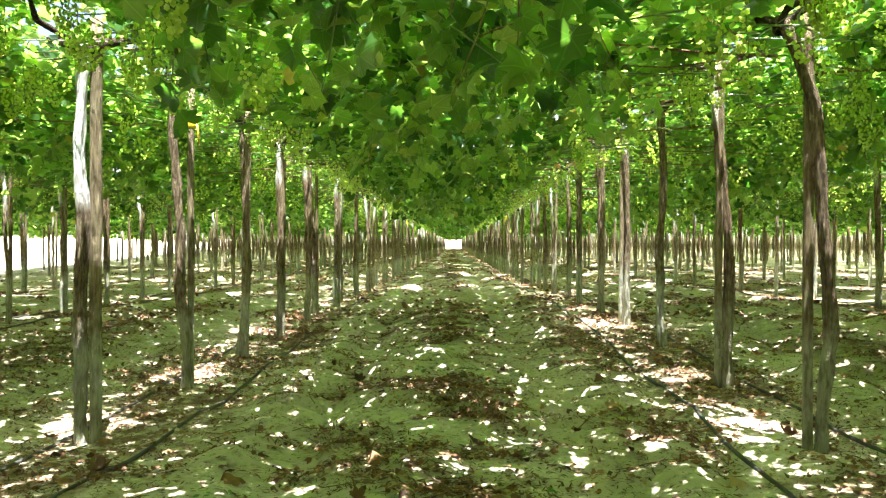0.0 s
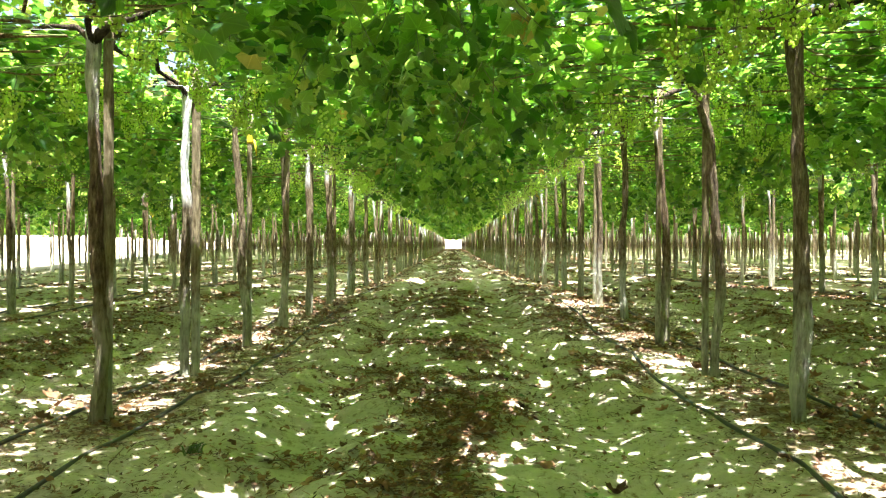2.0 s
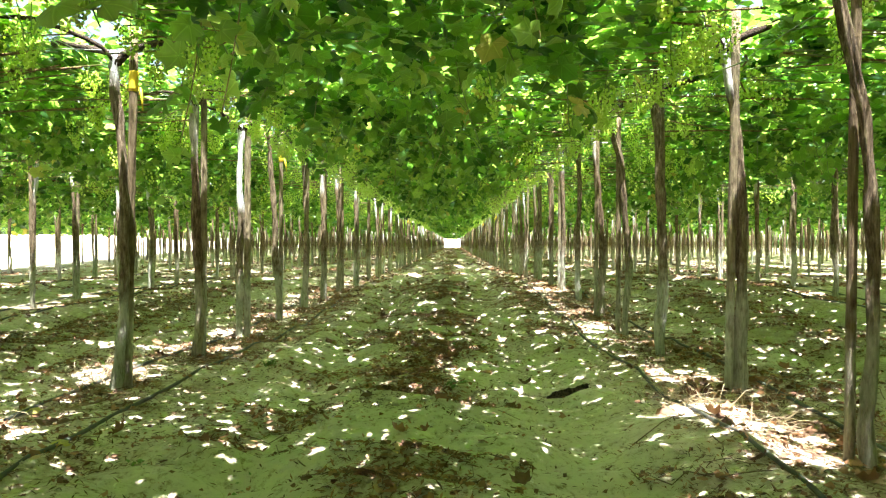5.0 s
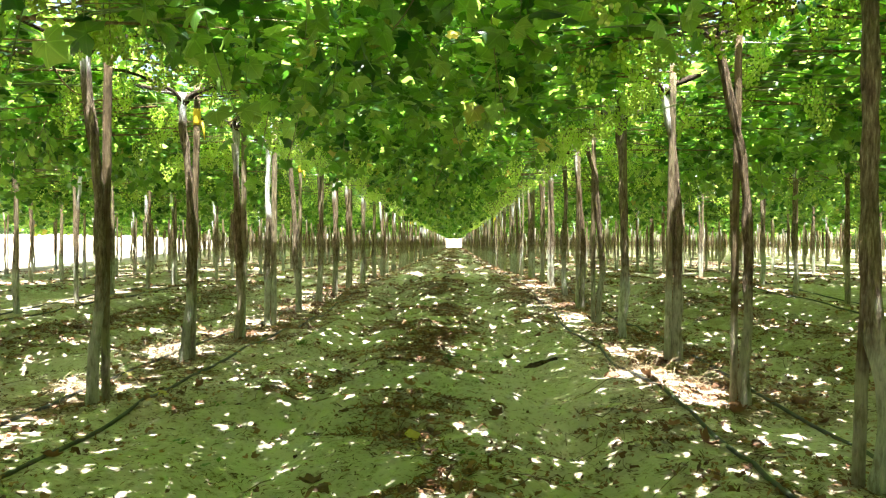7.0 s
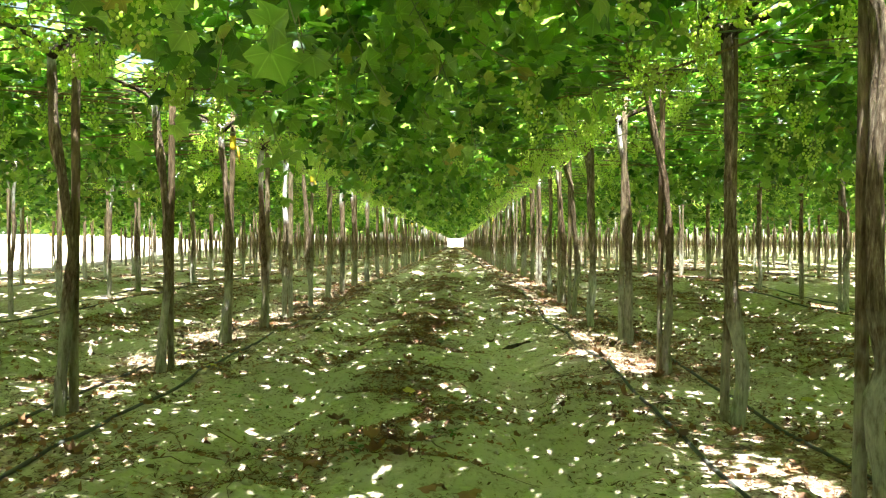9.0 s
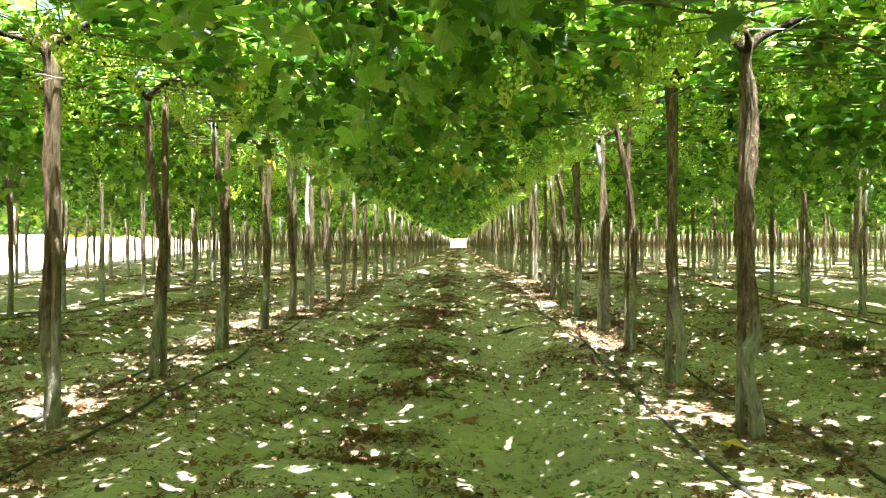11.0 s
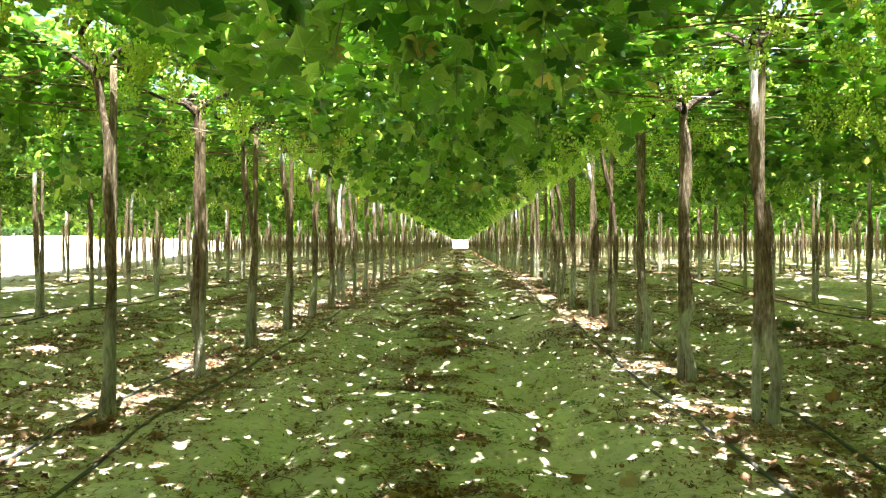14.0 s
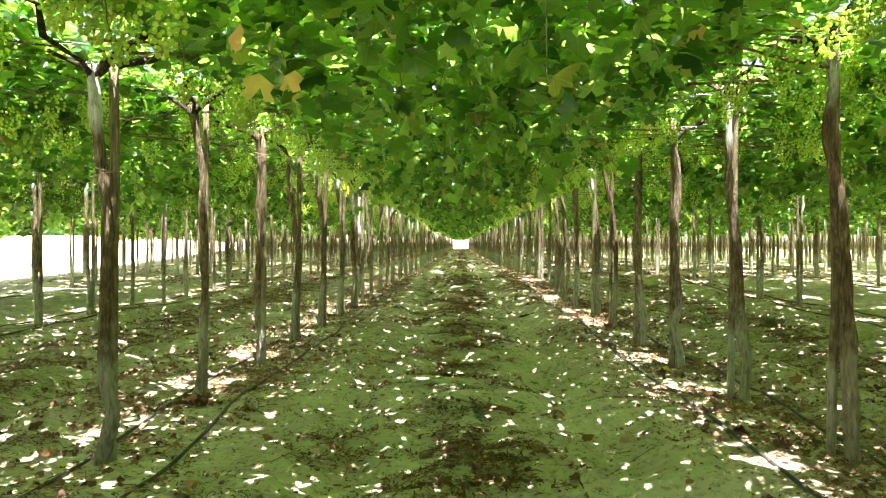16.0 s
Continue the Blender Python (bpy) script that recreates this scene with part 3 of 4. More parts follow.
near_vine(1.717, -1.74, [(0, 2), (19, 4), (28, 5), (42, 3), (64, -1), (87, -2), (155, -2), (200, -4)], [(0, -4), (60, -1), (110, 1), (215, 2)], head=2.08, stake_top=2.15, behind=True, thick=1.05)
near_vine(1.697, -3.13, [(0, 3), (13, 3), (29, -1), (38, -2), (45, 2), (56, 3), (63, 1), (75, -1), (109, -1), (132, 0), (155, 1), (167, 1), (178, -2), (196, -2)], [(0, -3), (210, -1)], head=1.96, stake_top=2.1, behind=True)
near_vine(1.722, -4.47, [(0, 4), (12, 4), (23, 6), (34, 4), (45, 2), (67, 1), (89, 0), (111, -2), (133, -4), (155, -6), (193, -6), (210, -9)], [(0, -3), (210, 0)], head=2.08, stake_top=2.1, pale=0.36, thick=1.03, behind=True)
near_vine(1.752, -5.80, [(0, 4), (22, 3), (43, 2), (86, 1), (107, -1), (128, -3), (139, -5), (150, -7), (160, -9), (170, -8), (181, -5), (192, -6), (207, -11)], [(0, -4), (86, -1), (212, -3)], head=2.06, stake_top=2.12, pale=0.32, thick=1.05, behind=True)

r = random.Random(5)
kinds = []
for k in range(14):
    side, low, high = r.choice((-1, 1)) * r.uniform(2.5, 4.5), r.uniform(-3, 3), r.uniform(-8, 3)
    kinds.append(build_vine(300 + k, [(0, 0), (r.uniform(25, 50), low), (r.uniform(80, 110), r.uniform(-3, 4)), (r.uniform(135, 160), 0.3 * high), (200, high)], [(0, side), (205, side + r.uniform(-3, 3))],
                            r.uniform(1.94, 2.06), r.uniform(2.0, 2.12), (0.18, 0.52, 0.32, 0.46, 0.26)[k % 5], r.uniform(0.78, 1.05), 1.76 if k == 4 else None, None, k % 2 == 0))
used = [False] * len(kinds)
far_spots = []
for row_x in ROWS_X:
    second = {ROW_L - ROW_GAP: (-0.30, 1.34), ROW_R + ROW_GAP: (2.60, 1.40)}.get(row_x)
    gap = second[1] if second else PLANT_GAP
    y = second[0] - 8 * gap if second else ROW_START + (0.55 if row_x in (ROW_L, ROW_R) else r.uniform(0, gap))
    while y < ROW_END:
        x = row_x + r.uniform(-0.07, 0.07)
        at = y + r.uniform(-0.12, 0.12) * (0.4 if second else 1)
        y += gap
        if x < edge_left(at) + 0.3:
            continue
        if row_x in (ROW_L, ROW_R) and -6.6 < at < 9.9:
            continue
        spots.append((x, at))
        single = abs(row_x) < 6 and at < 44 and at > -7.2 or abs(row_x) < 10 and -4 < at < 38 or abs(row_x) < 13.5 and 0 < at < 30
        if not single:
            far_spots.append((x, at))
            continue
        k = r.randrange(len(kinds))
        place = pose(x, at, gz(x, at), 0, 0, r.choice((0, 0, 180)) + r.uniform(-25, 25))
        if used[k]:
            copy_thing(kinds[k], place)
        else:
            kinds[k].matrix_basis, used[k] = place, True


def build_far_vines():
    """The rest of the rows, joined: bent trunks with a stake and two short arms each."""
    verts, faces, sunlit = [], [], []
    rr = random.Random(8)
    for x, y in far_spots:
        z, h = gz(x, y), rr.uniform(2.0, 2.1)
        far = math.hypot(x, y) > 45
        m, t = rr.uniform(-0.05, 0.05), rr.uniform(-0.09, 0.07)
        line = [(x, y, z - 0.05), (x + m * 0.6, y, z + 0.5), (x + m, y + rr.uniform(-0.03, 0.03), z + 1.05), (x + 0.8 * t, y, z + h - 0.45), (x + t, y, z + h - 0.08)]
        rad = rr.uniform(0.028, 0.040)
        bits = [tube(line, [rad * 1.35, rad, rad * 0.95, rad, rad * 1.1], 5 if far else 7, flat_caps=False)]
        s = rr.uniform(-0.06, 0.07)
        bits.append(tube([(x + s, y + 0.05, z - 0.05), (x + s + rr.uniform(-0.03, 0.03), y + 0.05, z + h)], [0.03, 0.03], 4 if far else 6))
        if not far:
            for k in range(3):
                a = rr.uniform(0, 6.28)
                bits.append(tube([line[4], (x + t + 0.4 * math.cos(a), y + 0.4 * math.sin(a), z + h + 0.08), (x + t + 0.9 * math.cos(a), y + 0.9 * math.sin(a), z + h + 0.1)], [0.03, 0.022, 0.012], 4))
        # half of the heads get sunlight painted on as a pale tone
        pale = rr.choice((0, 0.9))
        for bv, bf in bits:
            n = len(verts)
            verts.extend(bv)
            faces.extend(tuple(i + n for i in f) for f in bf)
            sunlit.extend(pale if v[2] > z + h - 0.5 else 0.0 for v in bv)
    ob = mesh_object("far_vine_trunks", verts, faces, BARK)
    ob.data.attributes.new("pale", "FLOAT", "POINT").data.foreach_set("value", sunlit)
    tagged(ob, "distant rows of brown vine trunks and stakes", "grape vines", kind="stuff")


build_far_vines()


# ---- trellis wires overhead ----
def build_wire(name, points, radius=0.0022):
    return tube(points, [radius] * len(points), 4)


WIRE_LABEL = "thin galvanised wire stretched under the canopy"
rest = ([], [])
lines = []
for lane in range(-3, 5):
    for k in range(-3, 5):
        x = -0.065 + lane * ROW_GAP + k * 0.44 - 0.22
        lines.append((abs(lane) < 2, [(x, y, 2.0 + 0.02 * math.sin(y * 1.3 + k)) for y in np.arange(max(-14, (-8.7 - x) / 0.25), 60, 2.0)], 0.0022))
for j in range(36):
    lines.append((True, [(x, -12.6 + j * PLANT_GAP, 1.99 + 0.02 * math.sin(x * 1.8)) for x in np.arange(max(-14, float(edge_left(-12.6 + j * PLANT_GAP))), 20, 1.0)], 0.003))
for single, line, radius in lines:
    bv, bf = build_wire("", line, radius)
    if single:
        tagged(mesh_object("trellis_wire", bv, bf, WIRE), WIRE_LABEL, "wire", "wires of the trellis")
    else:
        n = len(rest[0])
        rest[0].extend(bv)
        rest[1].extend(tuple(i + n for i in f) for f in bf)
tagged(mesh_object("trellis_wires", *rest, WIRE), "thin galvanised wires of the neighbouring lanes", "wire", kind="stuff")

# ---- canopy leaves ----
HALF = [(0.0, -0.10), (0.20, -0.38), (0.50, -0.22), (0.34, 0.04), (0.46, 0.34), (0.0, 0.64)]
TOOTHED_HALF = [(0.0, -0.08), (0.10, -0.27), (0.21, -0.38), (0.33, -0.33), (0.50, -0.27), (0.47, -0.12), (0.37, 0.02), (0.47, 0.10), (0.53, 0.27), (0.40, 0.30), (0.27, 0.36), (0.14, 0.50), (0.0, 0.66)]
TOOTHED = TOOTHED_HALF + [(-x, y) for x, y in TOOTHED_HALF[-2:0:-1]]
OUTLINE = HALF + [(-x, y) for x, y in HALF[-2:0:-1]]


def leaf_shape(level):
    """Vertices and faces of one lobed leaf, a unit wide: full, plain or coarse."""
    if level == 0:
        rim = [(x, y, -0.55 * x * x - 0.10 * abs(y) ** 1.5 + 0.03 * (-1) ** i) for i, (x, y) in enumerate(OUTLINE)]
        verts = [(0, 0.04, 0.05)] + rim
        n = len(rim)
        faces = [(0, 1 + i, 1 + (i + 1) % n, 1 + (i + 1) % n) for i in range(n)]
        return np.array(verts), np.array([f[:3] for f in faces])
    if level == -1:
        rim = [(x, y, -0.6 * x * x - 0.12 * abs(y) ** 1.5 + 0.035 * math.sin(i * 2.1)) for i, (x, y) in enumerate(TOOTHED)]
        n = len(rim)
        inner = [(0.5 * x, 0.04 + 0.5 * (y - 0.04), 0.04 - 0.2 * x * x) for x, y, z in rim[::2]]
        k = len(inner)
        verts = [(0, 0.04, 0.03)] + inner + rim
        faces = [(0, 1 + i, 1 + (i + 1) % k) for i in range(k)]
        for i in range(k):
            a, b, c = 1 + k + 2 * i, 1 + k + 2 * i + 1, 1 + k + (2 * i + 2) % n
            faces += [(1 + i, a, b), (1 + i, b, 1 + (i + 1) % k), (1 + (i + 1) % k, b, c)]
        return np.array(verts), np.array(faces)
    if level == 1:
        verts = [(0, -0.1, 0.05), (0.42, -0.34, -0.08), (0.55, 0.14, -0.12), (0, 0.64, -0.08), (-0.55, 0.14, -0.12), (-0.42, -0.34, -0.08)]
        return np.array(verts), np.array([(0, 1, 2), (0, 2, 3), (0, 3, 4), (0, 4, 5)])
    if level == 3:
        verts = [(0.0, -0.5, 0), (0.11, -0.05, 0.05), (0.04, 0.5, 0.0), (-0.10, 0.08, 0.04)]
        return np.array(verts), np.array([(0, 1, 2), (0, 2, 3)])
    verts = [(0, -0.45, 0), (0.5, 0.0, -0.1), (0, 0.5, 0.05), (-0.5, 0.05, -0.1)]
    return np.array(verts), np.array([(0, 1, 2), (0, 2, 3)])


def scatter(name, places, sizes, tilt, level, mat, label, category, seed, droop=None):
    """Leaves at the given places as one mesh, each turned at random; tilt is the mean lean from level in radians."""
    g = np.random.default_rng(seed)
    n = len(places)
    v, f = leaf_shape(level)
    spin, lean, way = g.uniform(0, 2 * np.pi, n), np.abs(g.normal(0, 1, n)) * tilt, g.uniform(0, 2 * np.pi, n)
    if droop is not None:
        lean = lean + droop
    cs, sn = np.cos(spin), np.sin(spin)
    x = v[None, :, 0] * cs[:, None] - v[None, :, 1] * sn[:, None]
    y = v[None, :, 0] * sn[:, None] + v[None, :, 1] * cs[:, None]
    z = np.broadcast_to(v[None, :, 2] * g.uniform(0.3, 1.8, n)[:, None], x.shape)
    ax, ay = np.cos(way)[:, None], np.sin(way)[:, None]
    along = x * ax + y * ay
    across = -x * ay + y * ax
    cl, sl = np.cos(lean)[:, None], np.sin(lean)[:, None]
    along, z = along * cl + z * sl, -along * sl + z * cl
    out = np.stack([along * ax - across * ay, along * ay + across * ax, z], 2) * sizes[:, None, None] + places[:, None, :]
    faces = (f[None] + (np.arange(n) * len(v))[:, None, None]).reshape(-1, 3)
    ob = array_object(name, out.reshape(-1, 3), faces, mat, True)
    own = ob.data.attributes.new("leaf", "FLOAT_VECTOR", "POINT")
    own.data.foreach_set("vector", np.tile(v.astype(np.float32), (n, 1)).ravel())
    return tagged(ob, label, category, kind="stuff")


HEADS = {round(row_x, 3): np.sort([hy for hx, hy in spots if abs(hx - row_x) < 0.5]) for row_x in ROWS_X}


def from_head(x, y):
    """Distance from the nearest vine's head."""
    best = np.full(len(x), 9.0)
    d = from_row(x) - 0.02
    for row_x, heads in HEADS.items():
        mine = np.abs(x - row_x) < 0.6
        ym = y[mine] - 0.12
        i = np.clip(np.searchsorted(heads, ym), 1, len(heads) - 1)
        along = np.minimum(np.abs(heads[i] - ym), np.abs(heads[i - 1] - ym))
        best[mine] = np.hypot(along * 0.88, d[mine])
    return best


def over_head(x, y):
    """True over the crown of two vines out of three, where a small gap is cut to let sun reach the head."""
    gap = np.zeros(len(x), bool)
    for row_x, heads in HEADS.items():
        mine = np.abs(x - row_x) < 0.4
        ym, xm = y[mine] + 0.08, x[mine] - row_x - 0.02
        i = np.clip(np.searchsorted(heads, ym), 1, len(heads) - 1)
        i = np.where(np.abs(heads[i] - ym) < np.abs(heads[i - 1] - ym), i, i - 1)
        gap[mine] = (np.hypot(ym - heads[i], xm) < 0.23) & ((i + int(abs(row_x))) % 3 != 0)
    return gap


# gaps placed in the foliage so that sun patches fall on the soil: x, y, radius
CLEARINGS = [(5.75, 10.8, 0.85), (1.56, -0.35, 0.29), (1.72, -1.15, 0.16), (-5.2, 5.8, 0.3), (-1.93, 2.1, 0.20), (-1.93, 3.6, 0.22), (1.68, 6.9, 0.28), (-1.85, 5.2, 0.28),
             (-1.85, 7.4, 0.26), (-2.6, 2.6, 0.2), (-1.5, 2.0, 0.16), (-3.5, -2.6, 0.22), (1.55, -6.6, 0.16), (-1.95, 0.95, 0.20), (6.2, 3.4, 0.3), (-3.9, 8.6, 0.3), (-0.61, 0.62, 0.15), (-1.25, 6.3, 0.12), (1.1, 2.9, 0.12)]


def canopy_places(x0, x1, y0, y1, per_m2, seed):
    """Leaf places: a layer at the wires, thin above the rows, thicker and hanging lower towards the middle of the lanes."""
    g = np.random.default_rng(seed)
    n = int((x1 - x0) * (y1 - y0) * per_m2)
    x, y = g.uniform(x0, x1, n), g.uniform(y0, y1, n)
    d = np.abs(from_row(x))
    clump = vnoise(x * 1.5, y * 1.5, 31)
    detail = vnoise(x * 5, y * 5, 32)
    open_row = np.where(x < 0.5, 0.27 + 0.05 * smooth(-2.0, 0.5, y), 0.26 - 0.12 * bump(y, 2.6, 1.5))
    keep = 1 - open_row + open_row * smooth(0.05, 0.34, np.abs(from_row(x) + 0.22))
    keep = keep * (0.86 + 0.14 * smooth(0.18, 0.42, detail)) * (0.83 + 0.17 * smooth(0.1, 0.5, clump))
    keep = keep * (1 - 0.25 * bump(from_row(x), -0.16, 0.15) * smooth(0.30, 0.62, vnoise(x * 0.5, y * 1.3, 55)))
    keep = keep * np.where(from_head(x, y) < np.where(x < 0, 0.25, 0.17) + 0.12 * detail, np.where(x < 0, 0.5, 0.6), 1.0)
    keep = keep * (1 - 0.20 * bump(x, -0.5, 0.8) * bump(y, -4.0, 3.0) - 0.16 * bump(x, 0.0, 1.6) * smooth(0.6, 2.0, y) * smooth(8.5, 5.0, y))
    keep = np.where(over_head(x, y), 0.04 * keep, keep)
    sparse = smooth(0.74, 0.82, vnoise(x * 1.5, y * 1.5, 51) + 0.125 * smooth(3, 11, x)) * smooth(3, 7, np.hypot(np.maximum(np.abs(x) - 1.5, 0), np.maximum(y - 6, 0)))
    pin = 0.35 * smooth(0.80, 0.88, vnoise(x * 4.2, y * 4.2, 52)) * smooth(9, 13, y)
    keep = keep * (1 - 0.9 * np.maximum(sparse, pin))
    for hx, hy, hr in CLEARINGS:
        keep = np.where(np.hypot(x - hx, y - hy - 0.22) < hr * (0.5 + detail), keep * 0.02, keep)
    ok = (g.random(n) < keep) & (x > edge_left(y) - 0.3)
    x, y, d, clump = x[ok], y[ok], d[ok], clump[ok]
    m = len(x)
    layer = g.random(m)
    top = 2.02 + 0.26 * g.random(m) ** 1.2
    hang = 0.10 + 0.37 * smooth(0.40, 1.3, d) * smooth(0.15, 0.75, clump)
    low = 2.02 - hang * (1 - 0.95 * smooth(35, 65, y)) * g.random(m) ** 1.3
    z = np.where(layer < 0.48, top, low) + 0.20 * bump(d, 0, 0.36)
    return np.stack([x, y, z + 0.5 * ground_z(x, y)], 1)


LEAVES = "green grape leaves of the overhead canopy"
p = canopy_places(-4.7, 4.6, -9.2, 11, 1060, 41)
low = (p[:, 2] < 2.10) & (np.abs(p[:, 0]) < 3.4) & (p[:, 1] < 9)
near, upper = p[low], p[~low]
scatter("canopy_leaves", near, np.random.default_rng(1).uniform(0.050, 0.118, len(near)), 0.62, 0, LEAF, LEAVES, "leaves", 51)
scatter("upper_canopy_leaves", upper, np.random.default_rng(11).uniform(0.045, 0.112, len(upper)), 0.58, 1, LEAF, LEAVES, "leaves", 57)


def ring_places(outer, inner, per_m2, seed):
    q = canopy_places(*outer, per_m2, seed)
    inside = (q[:, 0] > inner[0]) & (q[:, 0] < inner[1]) & (q[:, 1] > inner[2]) & (q[:, 1] < inner[3])
    return q[~inside]


p = ring_places((-9.2, 9.2, -11, 22), (-4.7, 4.6, -9.2, 11), 400, 42)
p = p[~((np.abs(p[:, 0]) < 3.6) & (p[:, 1] > 11))]
scatter("outer_canopy_leaves", p, np.random.default_rng(2).uniform(0.11, 0.185, len(p)), 0.5, 1, LEAF, LEAVES, "leaves", 52)
p = canopy_places(-3.6, 3.6, 11, 22, 820, 46)
scatter("lane_canopy_leaves", p, np.random.default_rng(12).uniform(0.055, 0.125, len(p)), 0.58, 1, LEAF, LEAVES, "leaves", 58)
p = ring_places((-18.6, 16.5, -13.5, 36), (-9.2, 9.2, -11, 22), 240, 44)
scatter("side_canopy_leaves", p, np.random.default_rng(3).uniform(0.16, 0.27, len(p)), 0.48, 2, LEAF, LEAVES, "leaves", 55)
p = ring_places((WEST_END, EDGE_RIGHT, -16, ROW_END), (-18.6, 16.5, -13.5, 36), 34, 43)
p = p[(p[:, 0] < 24) | (np.arange(len(p)) % 2 == 0)]
scatter("far_canopy_leaves", p, np.random.default_rng(3).uniform(0.42, 0.68, len(p)), 0.42, 2, LEAF, LEAVES, "leaves", 53)
fr = np.random.default_rng(45)
fy = fr.uniform(-10, 130, 15000)
fz = 2.1 - 0.95 * fr.random(15000) ** 1.2 * (0.35 + 0.65 * vnoise(fy * 0.8, fy * 0, 36))
p = np.stack([edge_left(fy) + fr.normal(0, 0.3, 15000), fy, fz], 1)
scatter("edge_canopy_leaves", p, fr.uniform(0.16, 0.26, len(p)), 0.6, 1, LEAF, "grape leaves hanging at the vineyard's edge", "leaves", 54, droop=0.4)


# ---- hanging shoots in the lanes: a stem with leaves down it ----
def hanging_shoots(x0, x1, y0, y1, count, seed, level):
    g = np.random.default_rng(seed)
    places, stems = [], ([], [])
    for _ in range(count):
        u = np.clip(g.normal(0, 0.45), -1.0, 1.0)
        lane = g.integers(math.floor((x0 + 0.065) / ROW_GAP + 0.5), math.floor((x1 + 0.065) / ROW_GAP + 0.5) + 1)
        x, y = -0.065 + lane * ROW_GAP + u, g.uniform(y0, y1)
        if not max(x0, float(edge_left(y))) < x < x1:
            continue
        length = abs(g.normal(0.28, 0.14)) + 0.08
        dx, dy = g.normal(0, 0.15, 2)
        line = []
        for k in range(6):
            t = k / 5
            line.append((x + dx * t * t, y + dy * t * t, 2.0 - length * t))
            for _ in range(2):
                places.append((line[-1][0] + g.normal(0, 0.055), line[-1][1] + g.normal(0, 0.055), line[-1][2] + g.normal(0, 0.03)))
        bv, bf = tube(line[::1 if level < 1 else 5], [0.004, 0.004, 0.0035, 0.003, 0.0025, 0.002][:6 if level < 1 else 2], 4 if level < 1 else 3, flat_caps=False)
        n = len(stems[0])
        stems[0].extend(bv)
        stems[1].extend(tuple(i + n for i in f) for f in bf)
    places = np.array(places)
    scatter("hanging_leaves", places, g.uniform(0.055, 0.122, len(places)), 0.5, level, LEAF, "grape leaves on shoots hanging below the wires", "leaves", seed + 1, droop=0.75)
    tagged(mesh_object("hanging_shoots", *stems, SHOOT), "thin green shoots hanging below the wires", "shoots", kind="stuff")


hanging_shoots(-1.7, 1.55, -8.5, 8, 300, 60, -1)


def leaf_mesh(curl):
    """One toothed leaf as shared mesh data."""
    v, f = leaf_shape(-1)
    me = bpy.data.meshes.new("leaf")
    me.from_pydata((v * np.array([1, 1, curl])).tolist(), [], f.tolist())
    me.polygons.foreach_set("use_smooth", [True] * len(me.polygons))
    me.materials.append(LEAF)
    own = me.attributes.new("leaf", "FLOAT_VECTOR", "POINT")
    own.data.foreach_set("vector", v.astype(np.float32).ravel())
    return me


LEAF_MESHES = [leaf_mesh(c) for c in (0.5, 0.9, 1.3, 1.8)]


def build_shoot(x, y, seed):
    """A single shoot that hangs from the wires, with its leaves."""
    g = random.Random(seed)
    length, dx, dy = g.uniform(0.25, 0.5), g.gauss(0, 0.12), g.gauss(0, 0.12)
    line = [(dx * (k / 6) ** 2, dy * (k / 6) ** 2, 0.02 - length * k / 6) for k in range(7)]
    shoot = mesh_object("vine_shoot", *tube(line, [0.0042 - 0.0004 * k for k in range(7)], 5), SHOOT)
    shoot.matrix_basis = pose(x, y, 2.0)
    for k in range(1, 7):
        for _ in range(1 if k % 2 else 2):
            ob = new("leaf", g.choice(LEAF_MESHES))
            ob.parent = shoot
            a, size = g.uniform(0, 6.28), g.uniform(0.07, 0.125)
            off = Vector((math.cos(a), math.sin(a), 0)) * size * 0.55
            ob.matrix_basis = Matrix.LocRotScale(Vector(line[k]) + off, Euler((g.gauss(0, 0.4) - 0.9, g.gauss(0, 0.35), a + 1.57)), (size, size, size))
    return tagged(shoot, "green vine shoot with lobed leaves hanging from the wires", "vine shoot", "hanging shoots over the lane")


g = random.Random(65)
for k in range(46):
    build_shoot(-0.065 + max(-1.1, min(1.1, g.gauss(0, 0.5))), -7.4 + k * 0.27 + g.uniform(-0.1, 0.1), 700 + k)
hanging_shoots(-5.4, -1.9, -8.5, 16, 900, 61, 0)
hanging_shoots(-9.0, -5.4, -5, 18, 800, 67, 1)
hanging_shoots(1.8, 5.3, -8.5, 16, 1050, 63, 0)
hanging_shoots(5.4, 8.8, -6, 18, 700, 66, 1)
hanging_shoots(-1.7, 1.55, 8, 16, 230, 64, 0)
hanging_shoots(-20, 16, 16, 60, 2400, 62, 1)


# ---- canes and shoots lying on the wires ----
def build_canes(count, x0, x1, y0, y1, mat, name, label, radius, seed):
    g = random.Random(seed)
    verts, faces = [], []
    heads = [s for s in spots if x0 < s[0] < x1 and y0 < s[1] < y1]
    for _ in range(count):
        hx, hy = g.choice(heads)
        a = g.choice((0, math.pi)) + g.gauss(0, 0.55)
        p = Vector((hx + 0.2 * math.cos(a), hy + g.uniform(-0.6, 0.6), g.uniform(1.80, 2.04)))
        line, length = [p.copy()], g.uniform(0.9, 1.9)
        for k in range(6):
            a += g.gauss(0, 0.16)
            p = p + Vector((math.cos(a), math.sin(a), g.gauss(-0.01, 0.05))) * (length / 6)
            line.append(p.copy())
        rad = radius * g.uniform(0.7, 1.3)
        bv, bf = tube(line, [rad * (1 - 0.09 * i) for i in range(7)], 5, flat_caps=False)
        n = len(verts)
        verts.extend(bv)
        faces.extend(tuple(i + n for i in f) for f in bf)
    tagged(mesh_object(name, verts, faces, mat), label, "canes", kind="stuff")


build_canes(620, -5.6, 5.4, -9, 20, CANE, "brown_canes", "brown woody canes spread over the wires", 0.0062, 71)
